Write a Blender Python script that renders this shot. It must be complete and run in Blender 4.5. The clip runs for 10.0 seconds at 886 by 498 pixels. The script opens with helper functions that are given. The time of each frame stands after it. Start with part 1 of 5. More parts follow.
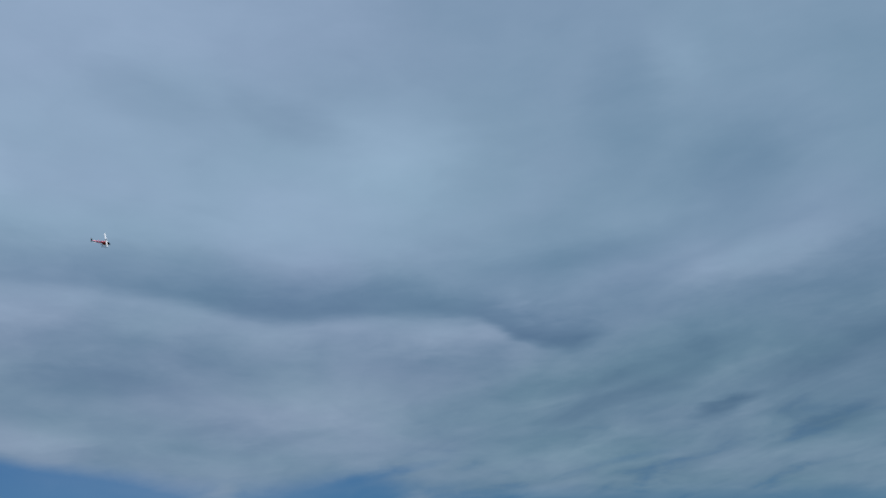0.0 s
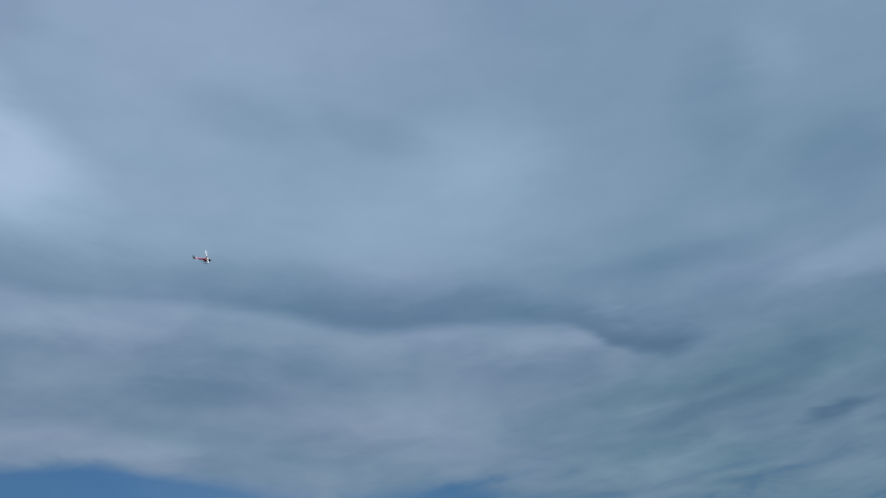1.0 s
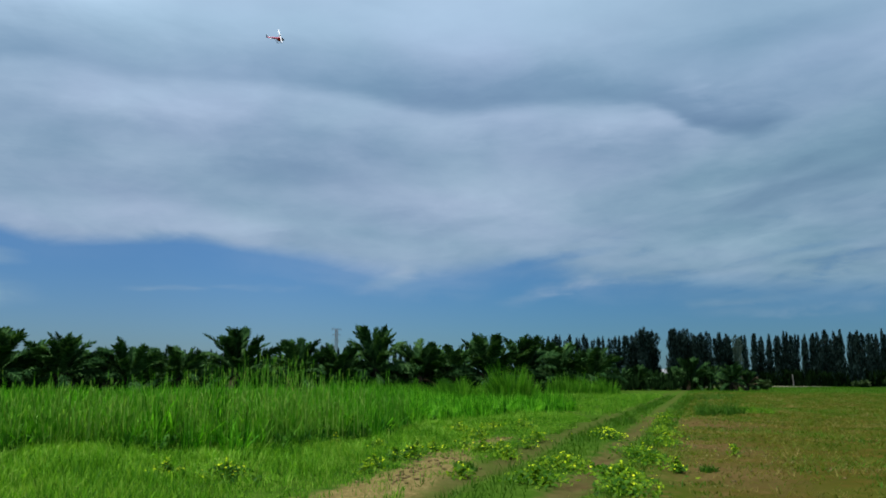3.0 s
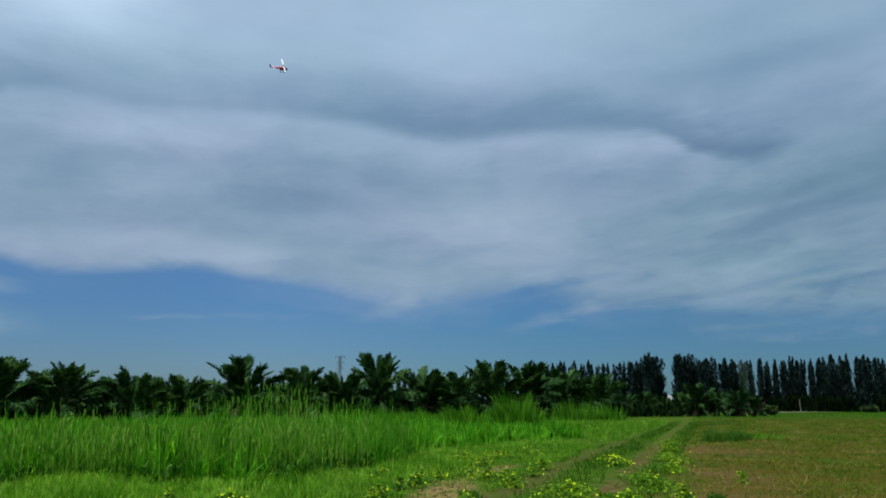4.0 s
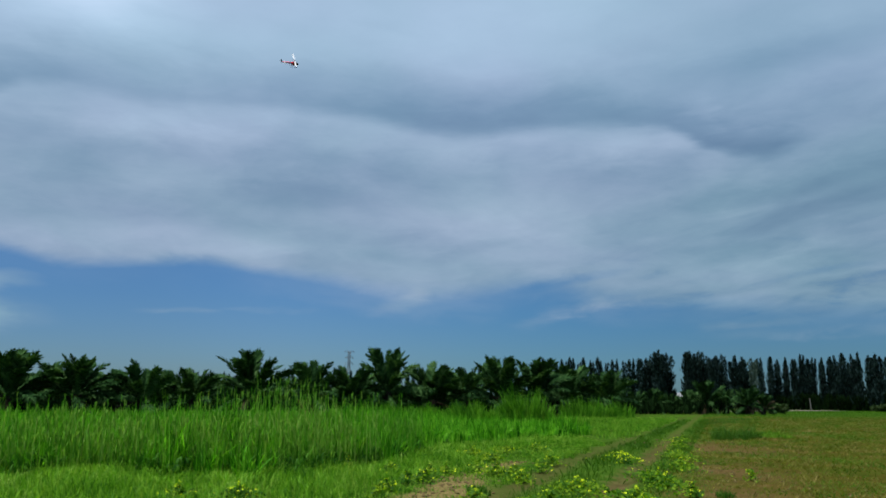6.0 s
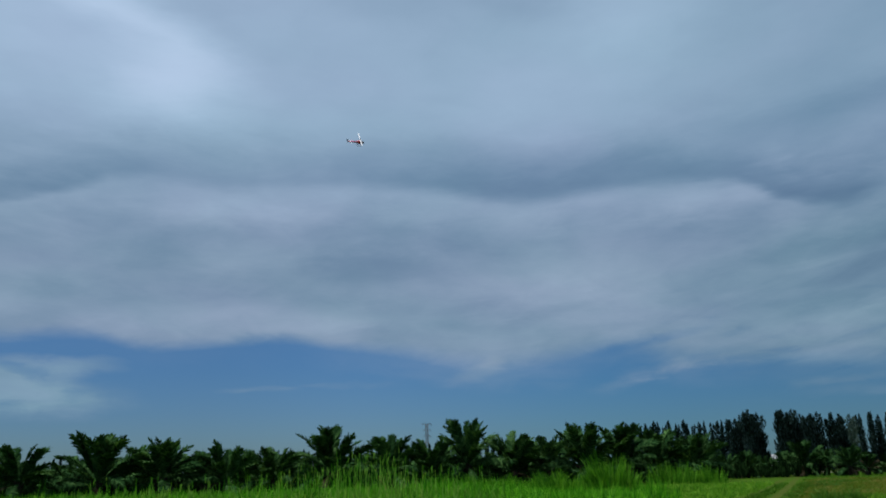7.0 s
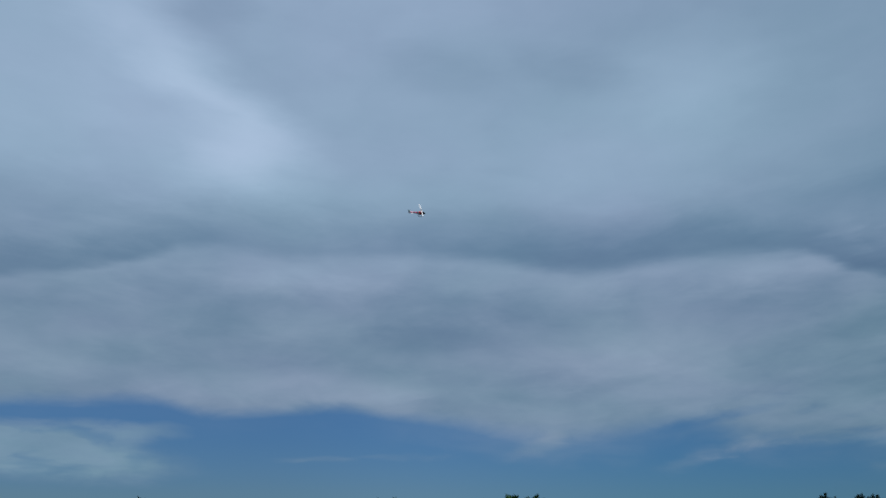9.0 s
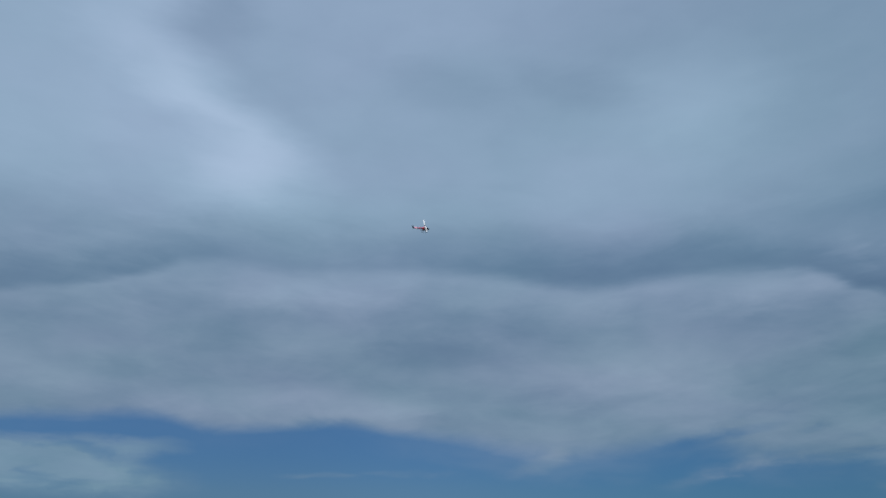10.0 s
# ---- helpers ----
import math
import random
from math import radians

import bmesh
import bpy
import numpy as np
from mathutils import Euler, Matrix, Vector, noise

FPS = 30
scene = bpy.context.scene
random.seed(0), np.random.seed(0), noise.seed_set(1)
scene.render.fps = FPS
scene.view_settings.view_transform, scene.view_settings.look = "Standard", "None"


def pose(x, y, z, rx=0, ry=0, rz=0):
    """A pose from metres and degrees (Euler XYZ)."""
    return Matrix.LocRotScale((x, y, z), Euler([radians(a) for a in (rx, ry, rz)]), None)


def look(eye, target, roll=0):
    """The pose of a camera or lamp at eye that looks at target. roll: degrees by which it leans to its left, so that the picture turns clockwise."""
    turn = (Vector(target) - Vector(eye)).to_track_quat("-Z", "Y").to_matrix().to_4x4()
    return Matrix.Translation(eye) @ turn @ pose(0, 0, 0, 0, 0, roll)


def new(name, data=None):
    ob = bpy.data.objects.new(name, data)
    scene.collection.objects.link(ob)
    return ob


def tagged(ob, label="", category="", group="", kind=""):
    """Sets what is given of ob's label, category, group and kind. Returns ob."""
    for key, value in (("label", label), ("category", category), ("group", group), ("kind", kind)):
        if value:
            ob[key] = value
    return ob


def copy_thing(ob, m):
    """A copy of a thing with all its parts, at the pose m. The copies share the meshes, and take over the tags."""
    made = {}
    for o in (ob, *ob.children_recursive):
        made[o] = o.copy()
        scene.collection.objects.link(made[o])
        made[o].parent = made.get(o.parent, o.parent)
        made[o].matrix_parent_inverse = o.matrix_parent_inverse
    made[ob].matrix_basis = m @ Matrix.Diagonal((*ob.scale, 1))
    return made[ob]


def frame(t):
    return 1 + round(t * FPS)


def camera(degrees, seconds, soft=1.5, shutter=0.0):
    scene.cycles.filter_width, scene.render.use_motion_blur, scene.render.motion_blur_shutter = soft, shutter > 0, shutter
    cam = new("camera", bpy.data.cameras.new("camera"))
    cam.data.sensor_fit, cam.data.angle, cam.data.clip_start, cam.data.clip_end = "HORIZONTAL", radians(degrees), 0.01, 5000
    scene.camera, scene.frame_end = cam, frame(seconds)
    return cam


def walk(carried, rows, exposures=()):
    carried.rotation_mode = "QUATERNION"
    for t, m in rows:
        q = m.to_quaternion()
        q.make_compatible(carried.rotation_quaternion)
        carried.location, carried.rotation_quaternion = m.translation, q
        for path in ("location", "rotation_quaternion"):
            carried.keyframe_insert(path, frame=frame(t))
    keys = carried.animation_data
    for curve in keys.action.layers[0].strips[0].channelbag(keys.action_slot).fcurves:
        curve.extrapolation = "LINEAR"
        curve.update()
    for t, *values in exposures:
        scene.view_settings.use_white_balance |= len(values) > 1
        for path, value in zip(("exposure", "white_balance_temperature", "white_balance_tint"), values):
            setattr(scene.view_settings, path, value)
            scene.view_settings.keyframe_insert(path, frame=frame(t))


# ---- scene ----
cam = camera(58.7, 10.0, soft=1.8)
# seconds, heading, tilt, lean: one person standing and turning, the camera at eye height
TURNS = [
    (0.0, -13.257, 24.212, -2.684), (0.5, -9.228, 25.214, -2.252), (1.0, -6.149, 25.011, -1.558),
    (1.5, -3.204, 22.668, -0.508), (2.0, -1.224, 18.010, 0.263), (2.5, -0.456, 12.131, 0.521),
    (2.7, -0.396, 10.184, 0.383), (3.2, -0.270, 9.150, 0.260), (3.8, -0.095, 10.431, 0.062), (4.0, -0.062, 11.156, -0.060),
    (4.5, 0.000, 11.600, 0.000), (5.0, 0.071, 11.451, 0.618), (5.2, 0.117, 11.343, 0.739), (5.75, 0.380, 10.800, 0.560),
    (6.3, 1.673, 11.155, 0.236), (6.5, 2.980, 12.213, -0.055), (7.0, 5.853, 15.842, -1.502),
    (7.5, 7.874, 17.055, -1.453), (8.0, 9.142, 18.505, -0.928), (8.5, 10.099, 19.510, -0.030),
    (9.0, 10.393, 20.983, 0.261), (9.5, 10.662, 21.699, 0.617), (10.0, 10.693, 22.129, 0.679),
]


def aimed(heading, tilt, lean):
    h, p = radians(heading), radians(tilt)
    eye = Vector((0, 0, 1.6))
    return look(eye, eye + Vector((-math.sin(h) * math.cos(p), math.cos(h) * math.cos(p), math.sin(p))) * 10, lean)


EXPOSURES = [(0.0, 0.0, 6500, 10), (1.0, -0.05, 6500, 10), (1.4, -0.02, 6500, 10), (2.0, 0.19, 6630, 10), (2.5, 0.43, 6680, 10), (2.7, 0.56, 6660, 10), (3.8, 0.38, 6680, 10), (4.6, 0.4, 6680, 10), (5.1, 0.48, 6680, 10), (5.2, 0.48, 6680, 10), (6.4, 0.42, 6680, 10), (7.2, 0.08, 6520, 10), (8.5, 0.0, 6510, 10), (10.0, -0.05, 6500, 10)]
walk(cam, [(t, aimed(h, p, r)) for t, h, p, r in TURNS], EXPOSURES)

# ---------------------------------------------------------------- sky and sun
SUN_HEIGHT, SUN_AZ = 68.0, 120.0    # degrees up; degrees left of straight ahead


class Nodes:
    """Shortcuts for building a node tree."""

    def __init__(self, tree):
        self.tree = tree
        tree.nodes.clear()

    def add(self, kind, **settings):
        n = self.tree.nodes.new(kind)
        for k, v in settings.items():
            if k == "operation":
                n.operation = v
            elif k == "data_type":
                n.data_type = v
            elif k == "blend_type":
                n.blend_type = v
            elif k == "vector_type":
                n.vector_type = v
        return n

    def put(self, value, socket):
        if isinstance(value, bpy.types.NodeSocket):
            self.tree.links.new(value, socket)
        elif value is not None:
            socket.default_value = value

    def math(self, op, a, b=None, c=None, clamp=False):
        n = self.add("ShaderNodeMath", operation=op)
        n.use_clamp = clamp
        for v, s in zip((a, b, c), n.inputs):
            self.put(v, s)
        return n.outputs[0]

    def step(self, x, lo, hi, out_lo=0.0, out_hi=1.0, smooth=True):
        n = self.add("ShaderNodeMapRange")
        n.interpolation_type = "SMOOTHSTEP" if smooth else "LINEAR"
        for v, s in zip((x, lo, hi, out_lo, out_hi), n.inputs):
            self.put(v, s)
        return n.outputs[0]

    def noise(self, vector, scale, detail=4.0, rough=0.55, lac=2.0, distortion=0.0):
        n = self.add("ShaderNodeTexNoise")
        self.put(vector, n.inputs["Vector"])
        for k, v in (("Scale", scale), ("Detail", detail), ("Roughness", rough), ("Lacunarity", lac), ("Distortion", distortion)):
            self.put(v, n.inputs[k])
        return n.outputs[0]

    def xyz(self, x, y, z=0.0):
        n = self.add("ShaderNodeCombineXYZ")
        for v, s in zip((x, y, z), n.inputs):
            self.put(v, s)
        return n.outputs[0]

    def split(self, vector):
        n = self.add("ShaderNodeSeparateXYZ")
        self.put(vector, n.inputs[0])
        return n.outputs

    def ramp(self, fac, stops, mode="LINEAR"):
        n = self.add("ShaderNodeValToRGB")
        n.color_ramp.interpolation = mode
        e = n.color_ramp.elements
        while len(e) < len(stops):
            e.new(0.5)
        for el, (p, c) in zip(e, stops):
            el.position = p
            el.color = (c, c, c, 1) if isinstance(c, (int, float)) else (*c, 1)
        self.put(fac, n.inputs[0])
        return n.outputs[0]

    def mix(self, fac, a, b, blend="MIX"):
        n = self.add("ShaderNodeMix", data_type="RGBA", blend_type=blend)
        for v, s in zip((fac, a, b), (n.inputs[0], n.inputs[6], n.inputs[7])):
            self.put((*v, 1) if isinstance(v, tuple) else v, s)
        return n.outputs[2]


def make_world():
    world = bpy.data.worlds.new("cloudy_sky")
    scene.world = world
    world.use_nodes = True
    n = Nodes(world.node_tree)
    way = n.add("ShaderNodeTexCoord").outputs["Generated"]
    x, y, z = n.split(way)
    az = n.math("MULTIPLY", n.math("ARCTAN2", n.math("MULTIPLY", x, -1.0), y), 57.2958)
    el = n.math("MULTIPLY", n.math("ARCSINE", z), 57.2958)
    # the cloud layer seen in perspective
    depth = n.math("ADD", n.math("MAXIMUM", z, 0.0), 0.16)
    plane = n.xyz(n.math("DIVIDE", x, depth), n.math("DIVIDE", y, depth), 3.1)
    big = n.math("SUBTRACT", n.noise(plane, 1.3, 3.0, 0.5), 0.5)
    mid = n.math("SUBTRACT", n.noise(plane, 3.4, 5.0, 0.58, distortion=0.4), 0.5)
    flat = n.xyz(n.math("MULTIPLY", az, 0.045), n.math("MULTIPLY", el, 0.16), 1.7)
    streak = n.math("SUBTRACT", n.noise(flat, 2.2, 5.0, 0.54, distortion=0.5), 0.5)
    fine = n.math("SUBTRACT", n.noise(flat, 7.0, 5.0, 0.6, distortion=0.8), 0.5)
    # ragged coordinates
    u = n.math("ADD", az, n.math("MULTIPLY", n.math("SUBTRACT", n.noise(flat, 3.1, 3.0), 0.5), 5.0))
    v = n.math("ADD", el, n.math("MULTIPLY_ADD", streak, 1.6, n.math("MULTIPLY", fine, 0.6)))
    pos = n.xyz(u, v, 0.0)

    # finer ragging for the cloud's ends, and soft fibres drawn out by the wind
    warp = n.math("SUBTRACT", n.noise(flat, 6.0, 4.0, 0.6, distortion=0.6), 0.5)
    u_fine = n.math("MULTIPLY_ADD", warp, 1.3, az)
    v_fine = n.math("MULTIPLY_ADD", fine, 0.45, n.math("MULTIPLY_ADD", streak, 0.25, el))
    drawn = n.xyz(n.math("MULTIPLY_ADD", streak, 0.5, n.math("MULTIPLY", az, 0.10)), n.math("MULTIPLY_ADD", big, 0.8, n.math("MULTIPLY_ADD", az, 0.012, n.math("MULTIPLY", el, 0.20))), 8.4)
    fibre = n.math("SUBTRACT", n.noise(drawn, 2.3, 4.0, 0.48, distortion=0.35), 0.5)

    def edge(points, lo=-60.0, hi=60.0, top=40.0, along=None):
        stops = [((a - lo) / (hi - lo), e / top) for a, e in sorted(points)]
        return n.math("MULTIPLY", n.ramp(n.step(u if along is None else along, lo, hi, smooth=False), stops, "CARDINAL"), top)

    def puff(a, e, wide, high, turn, strength):
        m = n.add("ShaderNodeMapping", vector_type="TEXTURE")
        n.put(pos, m.inputs[0])
        m.inputs["Location"].default_value = (a, e, 0)
        m.inputs["Rotation"].default_value = (0, 0, radians(turn))
        m.inputs["Scale"].default_value = (wide, high, 1)
        g = n.add("ShaderNodeTexGradient")
        g.gradient_type = "SPHERICAL"
        n.put(m.outputs[0], g.inputs[0])
        return n.math("MULTIPLY", n.step(g.outputs["Fac"], 0.0, 0.8), strength)

    # the long grey shelf with a crisp lower edge and a tongue at its end
    shelf = edge([(-60, 18), (-33, 17.5), (-27, 17.4), (-25, 17.0), (-21.5, 16.2), (-18.2, 17.4), (-15.8, 18.8), (-7, 19.3), (-0.5, 19.0),
                  (6, 19.8), (14, 20.4), (21, 19.9), (30, 19.7), (35.3, 17.8), (41, 16.2), (60, 14)])
    d1 = n.math("SUBTRACT", v, shelf)
    force = n.ramp(n.step(u, -60, 60, smooth=False), [(0.0, 0.0), (0.285, 0.0), (0.312, 0.95), (0.34, 1.1), (0.375, 0.8), (0.5, 1.05), (0.58, 0.85), (0.68, 0.65), (0.78, 0.8), (1.0, 0.6)], "EASE")
    thick = n.ramp(n.step(u, -60, 60, smooth=False), [(0.0, 0.50), (0.33, 0.58), (0.38, 0.50), (0.44, 0.75), (0.5, 0.80), (0.72, 0.75), (1.0, 0.6)], "EASE")
    dark = n.math("MULTIPLY", n.step(d1, -0.5, 0.75), n.step(n.math("DIVIDE", d1, thick), 0.9, 6.5, 1.0, 0.0))
    dark = n.math("MULTIPLY", dark, force)
    under = n.math("MULTIPLY", n.step(d1, -3.0, -0.4), n.step(d1, -0.4, 0.6, 1.0, 0.0))
    under = n.math("MULTIPLY", under, force)
    base = n.step(v, 15.0, 25.0, 0.36, 0.55)
    base = n.math("SUBTRACT", base, n.math("MULTIPLY", n.step(az, -2.0, -24.0), n.step(v, 14.0, 24.0, 0.09, 0.08)))
    base = n.math("ADD", base, n.math("MULTIPLY", n.step(az, -5.0, 14.0), n.step(v, 18.0, 27.0, 0.0, 0.04)))
    tone = n.math("MULTIPLY_ADD", dark, -0.205, base)
    tone = n.math("MULTIPLY_ADD", under, 0.07, tone)
    tone = n.math("MULTIPLY_ADD", big, 0.15, tone)
    tone = n.math("MULTIPLY_ADD", mid, 0.10, tone)
    # slanting streaks in the thin cloud to the right
    slant = n.xyz(n.math("MULTIPLY", az, 0.06), n.math("MULTIPLY", n.math("MULTIPLY_ADD", az, 0.20, el), 0.26), 5.3)
    rake = n.math("SUBTRACT", n.noise(slant, 2.4, 5.0, 0.5, distortion=0.5), 0.5)
    right = n.math("MULTIPLY", n.step(az, -6.0, -24.0), n.step(el, 19.0, 11.0))
    tone = n.math("MULTIPLY_ADD", n.math("MULTIPLY", rake, right), 0.42, tone)
    low = n.step(el, 17.0, 25.0, 1.0, 0.28)
    tone = n.math("MULTIPLY_ADD", n.math("MULTIPLY", streak, low), 0.20, tone)
    tone = n.math("MULTIPLY_ADD", n.math("MULTIPLY", fine, low), 0.075, tone)
    tone = n.math("MULTIPLY_ADD", n.math("MULTIPLY", fibre, n.step(el, 17.0, 27.0, 1.0, 0.35)), 0.19, tone)
    blotch = n.math("SUBTRACT", n.noise(plane, 2.3, 3.0, 0.45), 0.5)
    tone = n.math("MULTIPLY_ADD", n.math("MULTIPLY", blotch, n.step(el, 18.0, 26.0, 0.3, 1.0)), 0.16, tone)
    grain = n.math("SUBTRACT", n.noise(flat, 17.0, 4.0, 0.65, distortion=1.0), 0.5)
    tone = n.math("MULTIPLY_ADD", n.math("MULTIPLY", grain, low), 0.035, tone)
    # a lit break with a rounded edge
    rim = n.math("MULTIPLY", n.ramp(n.step(v, 20.0, 44.0, smooth=False), [(0.0, 0.52), (0.167, 0.545), (0.28, 0.555), (0.39, 0.59), (0.475, 0.70), (0.58, 0.79), (0.75, 0.83), (1.0, 0.85)], "CARDINAL"), 40.0)
    d3 = n.math("SUBTRACT", u, rim)
    lit = n.math("MULTIPLY", n.step(d3, -4.5, 4.0), n.step(d3, 2.0, 11.0, 1.0, 0.35))
    lit = n.math("MULTIPLY", lit, n.step(v, 21.5, 27.5))
    tone = n.math("MULTIPLY_ADD", lit, 0.30, tone)
    for p in (puff(29, 25.0, 7, 3.4, 0, 0.05), puff(-4, 12.2, 11, 4, 0, 0.10), puff(-7, 28, 18, 8, 0, 0.05),
              puff(-36.5, 20.8, 10, 2.0, -10, 0.12), puff(-13, 17.6, 6, 1.8, 0, 0.13), puff(21, 18.2, 10, 1.8, 0, 0.09),
              puff(20, 10.6, 15, 1.6, 0, 0.11), puff(38, 12, 9, 2.5, 0, 0.08), puff(-29, 11, 9, 2, -10, 0.03), puff(-20, 6.6, 9, 1.0, 0, 0.06), puff(-33, 8, 7, 1.0, -8, 0.05),
              puff(-29.3, 32.5, 6, 7, 12, -0.07), puff(-33.5, 35, 4, 4, 0, 0.06), puff(-37, 27, 8, 5, -10, -0.12), puff(-24.5, 22.9, 14, 1.9, -6, -0.09),
              puff(-28, 14.3, 9, 1.5, -12, -0.12), puff(-43, 14, 10, 3, -12, -0.10), puff(-32.4, 11.4, 2.8, 0.7, -12, -0.24), puff(-26, 12.6, 9, 1.2, -10, -0.10), puff(-38, 9.5, 6, 1.0, -12, -0.12),
              puff(12, 33.9, 9, 2.6, 8, -0.06), puff(-1.0, 33.0, 8, 2.4, 10, -0.06), puff(4, 26.5, 12, 4, 0, 0.03),
              puff(11, 14.5, 8, 1.6, 0, -0.10), puff(21, 15.2, 6, 2.0, 0, 0.06), puff(34.5, 12.4, 6, 1.0, 8, -0.06), puff(3.5, 11.6, 3.5, 0.8, -12, -0.06), puff(-1.5, 10.8, 5, 0.8, -16, -0.06),
              puff(33, 37, 8, 6, 0, -0.14), puff(-13, 22, 8, 4, 0, -0.05), puff(-10, 32, 9, 5, 0, 0.07)):
        tone = n.math("ADD", tone, p)
    clouds = n.ramp(n.math("MULTIPLY", tone, 1.0, clamp=True),
                    [(0.0, (0.080, 0.156, 0.262)), (0.25, (0.133, 0.226, 0.340)), (0.5, (0.222, 0.325, 0.450)), (0.75, (0.318, 0.445, 0.59)), (1.0, (0.44, 0.575, 0.74))])
    hue = n.noise(plane, 1.7, 2.0, 0.5)
    clouds = n.mix(n.math("MULTIPLY", n.step(az, -4.0, -26.0), n.step(el, 20.0, 12.0)), clouds, n.mix(1.0, clouds, (0.955, 1.01, 0.965), "MULTIPLY"))
    clouds = n.mix(1.0, clouds, n.ramp(hue, [(0.35, (0.975, 1.0, 0.995)), (0.65, (1.04, 0.99, 1.025))]), "MULTIPLY")
    clouds = n.mix(1.0, clouds, n.mix(n.step(el, 13.0, 24.0), (1.045, 1.0, 0.968), (0.985, 1.0, 1.003)), "MULTIPLY")
    # clear air below the cloud's ragged end
    fringe = edge([(60, 7.0), (39.7, 8.6), (37.0, 9.0), (34, 9.15), (30.5, 9.5), (28.3, 9.0), (26.0, 8.75), (23.8, 8.9), (18, 9.3), (15, 9.05), (11.8, 8.65), (7.7, 8.1), (5.5, 7.5), (3.2, 7.3), (0.5, 7.3),
                   (-2.5, 7.5), (-5.6, 8.0), (-8.5, 7.9), (-10.5, 7.2), (-14.8, 6.6), (-18.5, 6.4), (-24, 5.9), (-29.4, 5.5), (-40, 4.8), (-60, 3.5)], along=u_fine)
    d2 = n.math("SUBTRACT", v_fine, fringe)
    cover = n.step(n.math("DIVIDE", n.math("MULTIPLY_ADD", fibre, 0.8, d2), n.step(az, 14.0, 2.0, 1.0, 1.9)), -0.65, 0.75)
    # a thin veil hangs below the edge in places
    veil = n.math("MULTIPLY", n.step(n.math("MULTIPLY_ADD", fibre, 3.0, d2), -2.4, 0.0), n.step(az, 20.0, 4.0, 0.08, 0.26))
    cover = n.math("MAXIMUM", cover, veil)
    # thinner cloud to the right lets some blue through
    thin = n.math("MULTIPLY", n.step(az, -2.0, -22.0), n.step(v, 13.0, 6.0))
    cover = n.math("MULTIPLY", cover, n.math("SUBTRACT", 1.0, n.math("MULTIPLY", thin, n.step(n.math("MULTIPLY_ADD", rake, 1.6, fine), -0.05, -0.40, 0.0, 0.42))))
    # slanting rents in the thin end of the layer
    for p in (puff(-7.5, 8.3, 6.5, 0.55, -12, 0.65), puff(-14.5, 6.0, 6.5, 0.5, -8, 0.4), puff(-24, 8.3, 6, 0.4, -9, 0.22)):
        cover = n.math("MULTIPLY", cover, n.math("SUBTRACT", 1.0, n.math("MULTIPLY", p, n.step(fibre, 0.12, -0.15, 0.4, 1.0))))
    shreds = n.step(n.math("MULTIPLY_ADD", streak, 0.5, fibre), -0.22, 0.12)
    bank = n.math("ADD", puff(38.0, 5.8, 12.5, 2.0, 4, 1.5), n.math("ADD", puff(34, 7.1, 7.0, 1.1, -4, 0.8), puff(47, 6.5, 9, 2.2, 0, 1.0)))
    bank = n.math("SUBTRACT", bank, n.math("ADD", puff(36, 5.25, 5, 0.35, 3, 0.5), puff(34.0, 6.7, 2.6, 0.5, 0, 0.25)))
    clouds = n.mix(n.math("MULTIPLY", bank, n.step(el, 9.5, 8.0), clamp=True), clouds, n.mix(1.0, clouds, (0.97, 1.09, 1.04), "MULTIPLY"))
    cover = n.math("MAXIMUM", cover, n.math("MULTIPLY", n.math("MULTIPLY", bank, n.step(fibre, -0.22, 0.05, 0.45, 1.0), clamp=True), 0.96))
    for p in (puff(-8.4, 6.4, 4.6, 1.0, -19, 0.50), puff(18.8, 5.9, 3.8, 0.5, 0, 0.40), puff(12.5, 6.2, 4.5, 0.4, 0, 0.20), puff(-24, 4.6, 8, 0.6, 0, 0.34), puff(3.6, 7.0, 3.0, 1.0, -16, 0.3), puff(-13, 6.9, 6.5, 0.6, -9, 0.45), puff(-20, 5.2, 5, 0.4, -6, 0.35)):
        cover = n.math("MULTIPLY_ADD", p, shreds, cover, clamp=True)
    air = n.add("ShaderNodeTexSky")
    air.sky_type = "NISHITA"
    air.sun_disc = False
    air.sun_elevation = radians(SUN_HEIGHT)
    air.sun_rotation = radians(-SUN_AZ)
    air.air_density, air.dust_density, air.ozone_density = 1.0, 0.6, 2.0
    clear = n.mix(1.0, air.outputs[0], n.ramp(n.step(el, 0.0, 12.0, smooth=False), [(0.0, (0.0225, 0.0345, 0.0500)), (0.35, (0.0210, 0.0345, 0.0525)), (1.0, (0.0190, 0.0370, 0.0580))]), "MULTIPLY")
    thicker = n.math("MULTIPLY", n.step(az, 20.0, -28.0, 1.08, 0.80), n.step(az, 24.0, 10.0, 1.0, 1.09))
    clear = n.mix(1.0, clear, n.xyz(n.math("MULTIPLY", thicker, n.step(az, 16.0, -12.0, 0.98, 0.80)), thicker, n.math("MULTIPLY", thicker, n.step(az, 16.0, -12.0, 1.0, 1.03))), "MULTIPLY")
    # the layer goes on over and behind the camera, brighter towards the veiled sun
    h, p = radians(SUN_AZ), radians(SUN_HEIGHT)
    dot = n.add("ShaderNodeVectorMath", operation="DOT_PRODUCT")
    n.put(way, dot.inputs[0])
    dot.inputs[1].default_value = (-math.sin(h) * math.cos(p), math.cos(h) * math.cos(p), math.sin(p))
    glow = n.step(dot.outputs["Value"], 0.88, 1.0, 1.0, 2.5)
    bright = n.add("ShaderNodeVectorMath", operation="SCALE")
    n.put(n.mix(cover, clear, clouds), bright.inputs[0])
    n.put(glow, bright.inputs["Scale"])
    out = n.add("ShaderNodeBackground")
